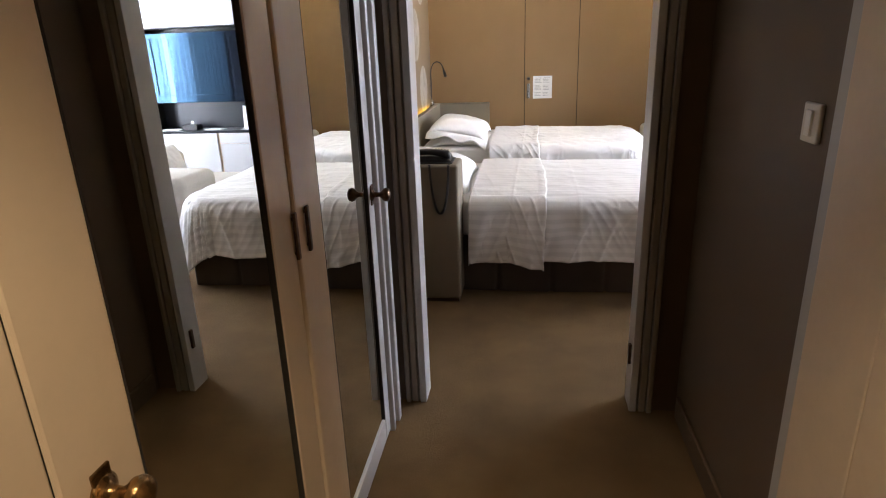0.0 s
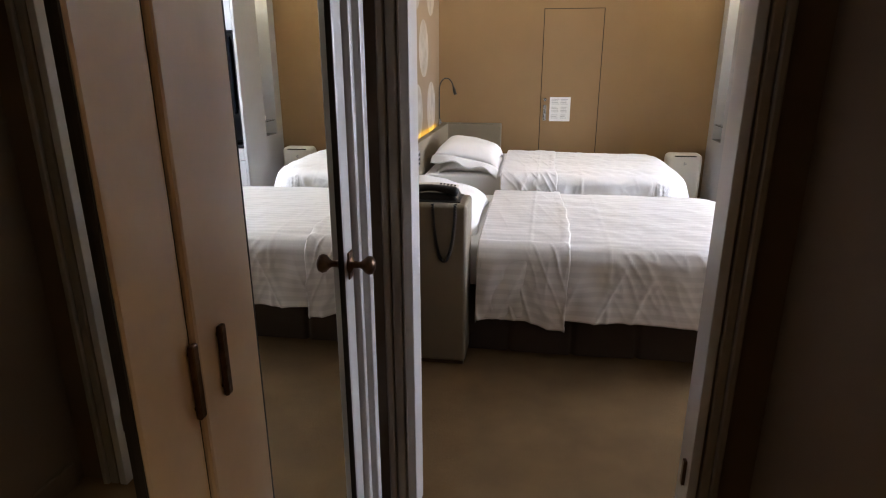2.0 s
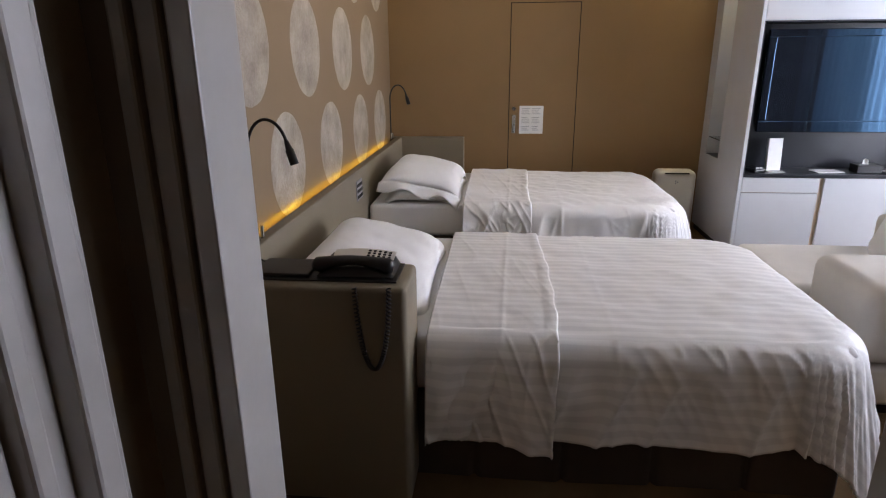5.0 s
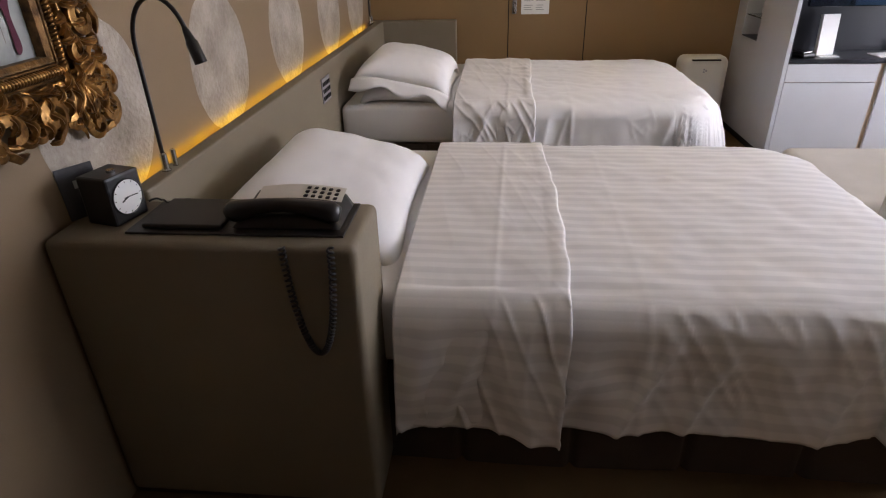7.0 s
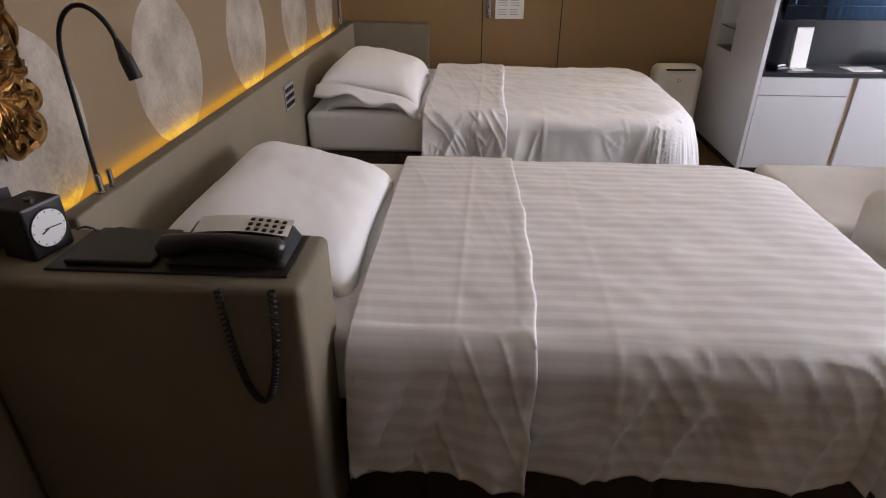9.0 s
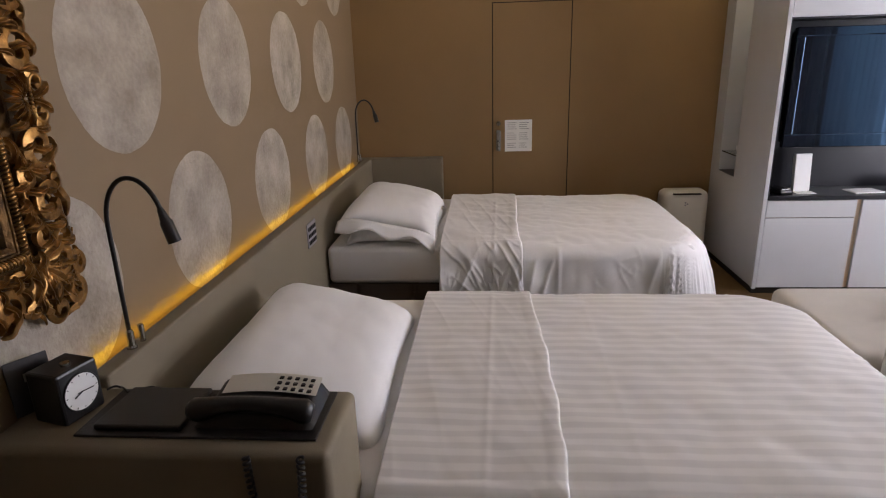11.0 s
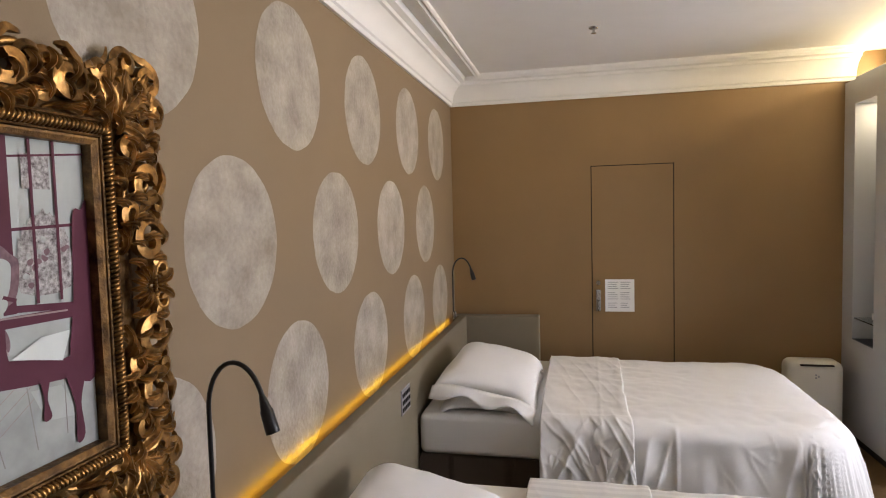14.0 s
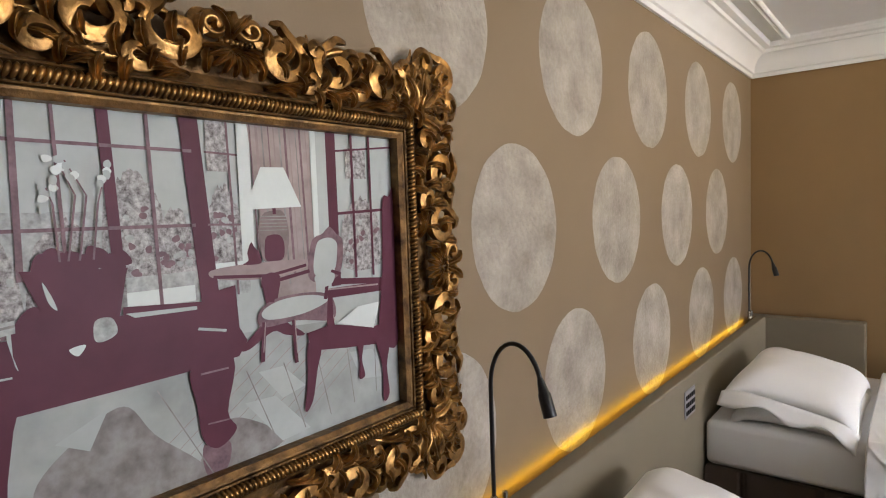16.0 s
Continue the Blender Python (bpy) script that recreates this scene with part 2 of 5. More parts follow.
structure("floor", bm_box((XL - 0.1, YB - 0.1, -0.1), (XW + 0.15, YF + 0.1, 0)), CARPET, "short-pile brown carpet with faint traffic stains", "carpet")
ww = structure("wall_west", bm_box((XL - 0.12, YD2, 0), (XL, YF, CEIL)), WALLPAPER, "taupe papered wall with large silvery painted dots", "wall")
structure("wall_north", bm_box((XL - 0.12, YF, 0), (XW + 0.15, YF + 0.12, CEIL)), WALL, "plain matt tan painted wall with flush hidden door", "wall")

# window wall with one wide opening
WY0, WY1, WZ0, WZ1 = 2.95, 6.55, 0.45, 2.45
bm = bm_box((XW, YD2, 0), (XW + 0.2, WY0, CEIL))
bm_box((XW, WY1, 0), (XW + 0.2, YF, CEIL), bm=bm)
bm_box((XW, WY0, 0), (XW + 0.2, WY1, WZ0), bm=bm)
bm_box((XW, WY0, WZ1), (XW + 0.2, WY1, CEIL), bm=bm)
structure("wall_east", bm, WALL, "tan painted window wall", "wall")
win = tagged(new("window_1"), "wide white-framed window behind sheer curtains", "window", kind="structure")
for z0, z1 in ((WZ0, WZ0 + 0.06), (WZ1 - 0.06, WZ1)):
    part("window_frame", bm_box((XW + 0.05, WY0, z0), (XW + 0.11, WY1, z1), 0.004), TRIM, win)
for k in range(4):
    y = WY0 + 0.03 + k * (WY1 - WY0 - 0.06) / 3
    part("window_frame", bm_box((XW + 0.05, y - 0.03, WZ0 + 0.06), (XW + 0.11, y + 0.03, WZ1 - 0.06), 0.004), TRIM, win)
part("window_sill", bm_box((XW - 0.04, WY0 - 0.05, WZ0 - 0.03), (XW + 0.05, WY1 + 0.05, WZ0 - 0.002), 0.006), TRIM, win)

# doorway wall between corridor and room
DH = 2.12
JL, JR = -0.362, 0.508
bm = bm_box((XL - 0.12, YD + 0.02, 0), (JL - 0.03, YD2, CEIL))
bm_box((JR + 0.03, YD + 0.02, 0), (XW + 0.2, YD2, CEIL), bm=bm)
bm_box((JL - 0.03, YD + 0.02, DH + 0.03), (JR + 0.03, YD2, CEIL), bm=bm)
# the unseen room side is dark as well, to hold down bounce light
structure("wall_south", bm, CORRIDOR, "brown partition wall with a doorway opening, unseen room side kept dark", "wall")
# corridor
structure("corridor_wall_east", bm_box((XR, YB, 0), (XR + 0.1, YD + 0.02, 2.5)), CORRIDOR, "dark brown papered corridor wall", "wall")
bm = bm_box((XC - 0.6, YB, 0), (XC - 0.5, YD + 0.02, 2.5))
bm_box((XC - 0.5, 2.44, 0), (XC, YD + 0.02, 2.5), bm=bm)
bm_box((XC - 0.5, YB, 2.25), (XC, 2.44, 2.5), bm=bm)
structure("corridor_wall_west", bm, WALLPAPER, "taupe corridor wall round the wardrobe", "wall")
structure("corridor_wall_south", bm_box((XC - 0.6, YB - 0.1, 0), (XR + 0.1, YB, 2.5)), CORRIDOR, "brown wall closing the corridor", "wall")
structure("corridor_ceiling", bm_box((XC - 0.6, YB - 0.1, 2.5), (XR + 0.1, YD + 0.02, 2.58)), WHITE, "plain white corridor ceiling", "ceiling")
structure("baseboard", bm_box((XR - 0.014, 1.614, 0), (XR - 0.001, 2.505, 0.1), 0.004), CORRIDOR, "painted brown corridor skirting board", "baseboard")
structure("baseboard", bm_box((XC + 0.001, 2.455, 0), (XC + 0.014, 2.525, 0.17), 0.004), TRIM, "off-white moulded skirting board", "baseboard")

# ceiling, cornice, dropped soffit with cove
structure("ceiling", bm_box((XL - 0.12, YD2, CEIL), (2.4, YF + 0.1, CEIL + 0.1)), WHITE, "white painted plaster ceiling", "ceiling")
bm = bm_box((1.86, YD2, SOFFIT), (XW + 0.2, YF + 0.1, SOFFIT + 0.04), 0.004)
bm_box((2.4, YD2, SOFFIT + 0.04), (XW + 0.2, YF + 0.1, CEIL + 0.1), bm=bm)
structure("soffit", bm, LACQUER, "white dropped ceiling edge with hidden cove lighting", "ceiling")
structure("cove_strip", bm_box((1.99, 4.6, SOFFIT + 0.045), (2.01, YF - 0.01, SOFFIT + 0.06)), COVE_LED, "warm white light strip hidden in the cove", "lamp")

CORN = ((0.0, 2.556), (0.016, 2.556), (0.018, 2.58), (0.03, 2.586), (0.034, 2.63), (0.055, 2.668), (0.095, 2.70), (0.11, 2.703), (0.114, 2.722), (0.15, 2.728), (0.156, CEIL))


def mitre(name, p, q, inward, profile, run, cut_p, cut_q):
    bm = bmesh.new()
    rows = []
    for d, z in profile:
        rows.append([bm.verts.new((p[0] + inward[0] * d + run[0] * d * cut_p, p[1] + inward[1] * d + run[1] * d * cut_p, z)),
                     bm.verts.new((q[0] + inward[0] * d - run[0] * d * cut_q, q[1] + inward[1] * d - run[1] * d * cut_q, z))])
    for a, b in zip(rows, rows[1:]):
        bm.faces.new((a[0], a[1], b[1], b[0]))
    return structure(name, bm, WHITE, "white moulded plaster cornice", "cornice", True, 25)


mitre("cornice", (XL, YD2), (XL, YF), (1, 0), CORN, (0, 1), 1, 1)
mitre("cornice", (XL, YF), (1.86, YF), (0, -1), CORN, (1, 0), 1, 0)
mitre("cornice", (XL, YD2), (1.86, YD2), (0, 1), CORN, (1, 0), 1, 0)
BEAD = ((0.0, CEIL), (0.002, CEIL - 0.016), (0.012, CEIL - 0.022), (0.02, CEIL - 0.012), (0.028, CEIL - 0.012), (0.036, CEIL - 0.02), (0.046, CEIL - 0.014), (0.05, CEIL))
MX, MY = XL + 0.235, YF - 0.175
mitre("trim", (MX, YD2 + 0.2), (MX, MY), (1, 0), BEAD, (0, 1), 1, 1)
mitre("trim", (MX, MY), (1.86, MY), (0, -1), BEAD, (1, 0), 1, 0)

# silvery dots on the headboard wall
for z, ys in ((1.622, (4.370, 5.152, 5.920, 6.676)), (2.195, (3.985, 4.775, 5.528, 6.300, 7.055)), (1.055, (3.975, 4.752, 5.540, 6.338, 7.062))):
    for y in ys:
        b = bmesh.new()
        ph = random.uniform(0, 9)
        vs = []
        for k in range(72):
            a = 2 * math.pi * k / 72
            rr = 1 + 0.006 * math.sin(3 * a + ph) + 0.004 * math.sin(11 * a + ph) + random.uniform(-0.004, 0.004)
            vs.append(b.verts.new((XL + 0.0008, y + 0.246 * rr * math.cos(a), z + 0.258 * rr * math.sin(a))))
        b.faces.new(vs)
        part("painted_dot", b, SILVER, ww)

# doorway casing
dc = tagged(new("door_frame"), "white moulded doorway casing with stepped profile", "door frame", kind="structure")
for side, x in ((-1, JL), (1, JR)):
    part("jamb", bm_box((x, YD + 0.0, 0), (x + side * 0.028, YD2 + 0.004, DH), 0.003), TRIM, dc)
    # mouldings facing the corridor get the darker colour in place of shade
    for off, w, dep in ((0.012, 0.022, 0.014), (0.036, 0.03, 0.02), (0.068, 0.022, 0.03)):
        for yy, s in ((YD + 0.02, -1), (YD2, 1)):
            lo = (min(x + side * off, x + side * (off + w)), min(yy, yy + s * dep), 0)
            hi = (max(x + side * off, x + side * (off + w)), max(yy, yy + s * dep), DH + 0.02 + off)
            part("moulding", bm_box(lo, hi, 0.005), SHADEDTRIM if s < 0 else TRIM, dc)
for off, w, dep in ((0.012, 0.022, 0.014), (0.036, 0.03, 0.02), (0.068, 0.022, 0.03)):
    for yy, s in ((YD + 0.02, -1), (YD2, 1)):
        part("moulding", bm_box((JL - off, min(yy, yy + s * dep), DH + off), (JR + off, max(yy, yy + s * dep), DH + off + w), 0.005), SHADEDTRIM if s < 0 else TRIM, dc)
part("door_stop", bm_box((JR - 0.012, 2.56, 0.21), (JR - 0.001, 2.58, 0.30), 0.002), BRONZE, dc, "dark metal door keep")
part("head", bm_box((JL, YD, DH), (JR, YD2 + 0.004, DH + 0.028), 0.003), TRIM, dc)

# ---- corridor: mirrored wardrobe doors ----
def knob(parent, x, y, z, sx, material, label):
    m = Matrix.Translation((x, y, z)) @ Matrix.Rotation(radians(90 * sx), 4, "Y")
    k = part("knob", bm_lathe(((0.024, 0), (0.026, 0.003), (0.02, 0.007), (0.010, 0.011), (0.0085, 0.028), (0.013, 0.036), (0.022, 0.044), (0.025, 0.053), (0.022, 0.062), (0.012, 0.067), (0.001, 0.068)), m), material, parent, label, True)
    part("rosette", bm_box((x, y - 0.017, z - 0.036), (x + sx * 0.005, y + 0.017, z + 0.036), 0.002), material, k)


FX = -0.47         # faces of the wardrobe doors


def wardrobe_door(name, y0, y1, ml, mr, label):
    """Door leaf in the plane x = FX; ml, mr: widths of its stiles round the mirror, none for a plain leaf."""
    d = thing(name, label, "wardrobe door", "wardrobe doors")
    y0, y1 = y0 + 0.002, y1 - 0.002
    if ml is None:
        part("leaf", bm_box((FX - 0.03, y0, 0.015), (FX, y1, 2.24), 0.004), CREAM, d)
        return d
    part("stile", bm_box((FX - 0.03, y0, 0.015), (FX, y0 + ml, 2.24), 0.006), CREAM, d)
    part("stile", bm_box((FX - 0.03, y1 - mr, 0.015), (FX, y1, 2.24), 0.006), CREAM if mr > 0.1 else TRIM, d)
    for z0, z1 in ((0.015, 0.11), (2.14, 2.24)):
        part("rail", bm_box((FX - 0.03, y0 + ml, z0), (FX - 0.001, y1 - mr, z1), 0.006), TRIM if mr < 0.1 else CREAM, d)
    part("mirror", bm_box((FX - 0.014, y0 + ml + 0.003, 0.113), (FX - 0.009, y1 - mr - 0.003, 2.137)), MIRROR, d, "clear silvered mirror pane")
    g = 0.004
    for yy in (y0 + ml, y1 - mr - g):
        part("bead", bm_box((FX - 0.009, yy, 0.11), (FX - 0.002, yy + g, 2.14)), DARK, d)
    return d


def bar_handle(parent, y, z0, z1):
    h = part("handle", bm_box((FX + 0.003, y - 0.008, z0), (FX + 0.012, y + 0.008, z1), 0.003), BRONZE, parent, "dark bronze bar handle")
    for z in (z0 + 0.015, z1 - 0.015):
        part("post", bm_cyl((FX - 0.001, y, z), (FX + 0.005, y, z), 0.004, seg=10), BRONZE, h)


wardrobe_door("wardrobe_door", -0.06, 0.77, None, None, "plain cream painted wardrobe door beside the mirrored doors")
d1 = wardrobe_door("wardrobe_door", 0.77, 1.55, 0.145, 0.125, "cream painted wardrobe door with tall mirror panel")
bar_handle(d1, 1.54, 1.03, 1.144)
knob(d1, FX, 0.835, 0.965, 1, BRASS, "worn brass door knob")
d2 = wardrobe_door("wardrobe_door", 1.55, 2.305, 0.18, 0.07, "white and cream wardrobe door with tall mirror panel")
bar_handle(d2, 1.606, 1.03, 1.144)
knob(d2, FX, 2.27, 1.010, 1, BRONZE, "dark bronze door knob")
# this leaf is pushed in a little past flush
d2.matrix_world = Matrix.Translation((FX, 2.0, 0)) @ Matrix.Rotation(radians(0.8), 4, "Z") @ Matrix.Translation((-FX, -2.0, 0))
wf = tagged(new("wardrobe_frame"), "white moulded frame beside the wardrobe doors", "door frame", kind="structure")
for y0, y1, x in ((2.308, 2.335, FX + 0.012), (2.338, 2.375, FX - 0.008), (2.378, 2.418, FX + 0.018), (2.42, 2.442, FX + 0.004)):
    part("moulding", bm_box((FX - 0.06, y0, 0), (x, y1, 2.3), 0.005), TRIM, wf)
# dark strips set into the gaps between leaves, standing for their shade
for y in (0.77, 1.55):
    part("shadow_gap", bm_box((FX - 0.03, y - 0.0017, 0.02), (FX - 0.004, y + 0.0017, 2.235)), DARK, wf)
part("head", bm_box((FX - 0.06, -0.06, 2.245), (FX + 0.012, 2.306, 2.3), 0.005), TRIM, wf)
structure("closet_return", bm_box((XC - 0.5, YB, 0), (FX, -0.064, 2.3)), CORRIDOR, "brown wall beside the wardrobe", "wall")

# ---- corridor: right side door, casing and switch ----
bd = tagged(new("door_1"), "cream painted side door in a broad casing", "door", kind="structure")
part("casing", bm_box((XR - 0.02, 1.30, 0), (XR - 0.001, 1.56, 2.3), 0.01, 3), CREAM, bd)
part("edge", bm_box((XR - 0.012, 1.562, 0), (XR - 0.001, 1.612, 2.3), 0.004), TRIM, bd, "off-white casing edge")
part("leaf", bm_box((XR - 0.024, 0.28, 0.01), (XR - 0.001, 1.296, 2.1), 0.003), CREAM, bd)
part("casing", bm_box((XR - 0.03, 0.10, 0), (XR - 0.001, 0.276, 2.3), 0.01, 3), CREAM, bd)
sw = thing("light_switch", "cream plastic rocker light switch on brown wall", "light switch")
part("plate", bm_box((XR - 0.011, 1.672, 1.262), (XR - 0.0005, 1.752, 1.349), 0.004, 3), PLASTIC, sw)
part("rocker", bm_box((XR - 0.017, 1.698, 1.277), (XR - 0.0105, 1.726, 1.334), 0.002), PAPER, sw)

# ---- headboard and nightstand ----
hb = thing("headboard", "long taupe upholstered headboard panel lit from behind", "headboard")
part("panel", bm_box((-1.012, 3.90, 0.05), (-0.955, 7.44, 0.868), 0.008, 3), TAUPE, hb)
part("back_rail", bm_box((XL + 0.001, 3.90, 0.05), (-1.013, 7.44, 0.80)), WOOD, hb)
part("wing", bm_box((-1.075, 7.445, 0.02), (-0.378, 7.56, 0.862), 0.01, 3), TAUPE, hb)
part("light_strip", bm_box((-1.06, 3.95, 0.801), (-1.045, 7.40, 0.808)), LED, hb, "amber light strip")
cp = thing("control_panel", "metal bedside switch panel with black buttons", "switch panel")
part("plate", bm_box((-0.956, 5.585, 0.675), (-0.950, 5.742, 0.805), 0.002), mat("lilac_grey_plastic", (0.24, 0.225, 0.25), 0.4, vary=0.04), cp)
for i in range(5):
    for j in range(3):
        part("button", bm_box((-0.951, 5.598 + i * 0.028, 0.690 + j * 0.037), (-0.945, 5.616 + i * 0.028, 0.712 + j * 0.037), 0.003), BLACK, cp)

ns = thing("nightstand", "taupe upholstered nightstand box beside the bed", "nightstand")
part("body", bm_box((-1.075, 3.625, 0.02), (-0.322, 3.885, 0.853), 0.02, 4), TAUPE, ns, "", True, 60)
part("plinth", bm_box((-1.07, 3.64, 0), (-0.335, 3.88, 0.021)), WOOD, ns)
tr = thing("desk_tray", "black leather tray lying on the nightstand", "tray")
part("mat", bm_box((-0.89, 3.672, 0.8535), (-0.36, 3.862, 0.859), 0.002), TRAY, tr)
part("notepad_cover", bm_box((-0.855, 3.69, 0.8592), (-0.66, 3.85, 0.872), 0.004), TRAY, tr)

ph = thing("telephone", "black desk telephone with pale keypad and coiled cord", "telephone")


def phone_body(u, v):
    x, y = -0.635 + 0.26 * u, 3.70 + 0.15 * v
    e = min(u, 1 - u, v, 1 - v)
    z = 0.862 + (0.016 + 0.026 * v + 0.012 * math.sin(math.pi * u)) * min(1, e * 14)
    return (x, y, z)


part("base", bm_grid(20, 16, phone_body), BLACK, ph, "", True, 50)
part("keypad_plate", bm_grid(10, 6, lambda u, v: (-0.60 + 0.215 * u, 3.775 + 0.062 * v, 0.862 + 0.0185 + 0.026 * (0.075 + 0.062 * v) / 0.15 + 0.012 * math.sin(math.pi * (0.035 + 0.215 * u) / 0.26) + 0.0035)), PLASTIC, ph, "pale keypad plate", True)
for i in range(5):
    for j in range(3):
        x, y = -0.475 + i * 0.018, 3.785 + j * 0.018
        z = 0.862 + 0.0185 + 0.026 * (y - 3.70) / 0.15 + 0.012 * math.sin(math.pi * (x + 0.635) / 0.26) + 0.002
        part("key", bm_box((x - 0.005, y - 0.005, z), (x + 0.005, y + 0.005, z + 0.005), 0.0015, 1), BLACK, ph)
hs = [(-0.645 + 0.27 * k / 16, 3.715 - 0.006 * math.sin(math.pi * k / 16), 0.894 + 0.024 * math.sin(math.pi * k / 16)) for k in range(17)]
part("handset", bm_tube(hs, [0.017 + 0.013 * abs(k / 8 - 1) ** 2 - (0.012 if k in (0, 16) else 0) for k in range(17)], 14), BLACK, ph, "black handset", True)
cord = []
for k in range(420):
    s = k / 419
    cz = 0.86 - 0.29 * math.sin(s * math.pi) ** 1.1
    cx = -0.375 - 0.11 * (0.5 - 0.5 * math.cos(s * math.pi))
    a = k * 0.9
    cord.append((cx + 0.0065 * math.cos(a), 3.611 + 0.0065 * math.sin(a), cz))
part("cord", bm_tube(cord, 0.0034, 6), BLACK, ph, "coiled black cord", True)

ck = thing("alarm_clock", "black cube alarm clock with round white dial", "clock")
cm = pose(-0.955, 3.765, 0.853, 0, 0, -14)
b = bm_box((-0.05, -0.052, 0), (0.042, 0.052, 0.122), 0.006, 2)
b.transform(cm)
part("case", b, BLACK, ck)
dial = cm @ pose(0.0425, 0, 0.062, 0, 90, 0)
part("dial", bm_lathe(((0.043, 0), (0.043, 0.0015), (0.001, 0.0016)), dial, 32), PAPER, ck, "white clock dial")
part("bezel", bm_tube([dial @ Vector((0.044 * math.cos(a), 0.044 * math.sin(a), 0.001)) for a in (2 * math.pi * k / 32 for k in range(33))], 0.002, 6), BLACK, ck)
for ang, ln, w in ((200, 0.022, 0.0018), (355, 0.03, 0.0012), (180, 0.012, 0.001)):
    b = bm_box((-w, 0, 0.0022), (w, ln, 0.003))
    b.transform(dial @ pose(0, 0, 0, 0, 0, ang))
    part("hand_pointer", b, BLACK, ck)
for k in range(12):
    b = bm_box((-0.0008, 0.036, 0.0018), (0.0008, 0.040, 0.0024))
    b.transform(dial @ pose(0, 0, 0, 0, 0, 30 * k))
    part("tick", b, BLACK, ck)
part("button", bm_cyl(cm @ Vector((0.01, 0, 0.122)), cm @ Vector((0.01, 0, 0.129)), 0.01), CHROME, ck)
cd = thing("tent_card", "dark grey folded card standing behind the clock", "card")
b = bm_box((-0.002, -0.045, 0), (0.002, 0.045, 0.13))
b.transform(pose(-1.045, 3.775, 0.853, 0, -6, -30))
part("leaf", b, mat("dark_grey_card", (0.05, 0.05, 0.055), 0.5), cd)
b = bm_box((0.002, -0.012, 0.075), (0.0026, 0.012, 0.095))
b.transform(pose(-1.045, 3.775, 0.853, 0, -6, -30))
part("mark", b, INK, cd)
cl = thing("cable", "short black cable lying on the nightstand", "cable")
part("wire", bm_tube([(-0.93 + 0.13 * s, 3.855 + 0.012 * math.sin(9 * s), 0.8585 + 0.004 * abs(math.sin(14 * s))) for s in (k / 30 for k in range(31))], 0.003, 6), BLACK, cl, "", True)


def reading_lamp(x, y, yaw):
    l = thing("reading_lamp", "black gooseneck reading lamp fixed on the headboard", "reading lamp", "reading lamps")
    m = pose(x, y, 0.868, 0, 0, yaw)
    b = bm_lathe(((0.014, 0), (0.014, 0.004), (0.010, 0.008), (0.010, 0.05), (0.006, 0.055)), m, 16)
    part("base", b, CHROME, l, "metal base", True, 30)
    pts = [(0, 0, 0.05 + 0.30 * k / 8) for k in range(9)]
    rx = 0.085
    pts += [(rx - rx * math.cos(a), 0, 0.35 + 0.125 * math.sin(a)) for a in (math.pi * k / 18 for k in range(1, 17))]
    pts = [m @ Vector(p) for p in pts]
    part("neck", bm_tube(pts, 0.0062, 10), BLACK, l, "black flexible neck", True)
    e, d = pts[-1], (pts[-1] - pts[-2]).normalized()
    mm = Matrix.Translation(e) @ d.to_track_quat("Z", "Y").to_matrix().to_4x4()
    part("head", bm_lathe(((0.006, -0.01), (0.009, 0.0), (0.013, 0.025), (0.016, 0.03), (0.017, 0.085), (0.013, 0.086), (0.012, 0.06)), mm, 20), BLACK, l, "black lamp head", True, 35)
    part("switch_knob", bm_lathe(((0.008, 0), (0.008, 0.05), (0.005, 0.052)), pose(x + 0.005, y + 0.045, 0.868), 14), CHROME, l, "metal stud", True, 30)
    return l


reading_lamp(-0.985, 4.06, -8)
reading_lamp(-1.03, 7.29, -20)


# ---- beds ----
def fold_noise(x, y, s, seed):
    return noise.noise(Vector((x * s + seed, y * s, seed * 1.7)))


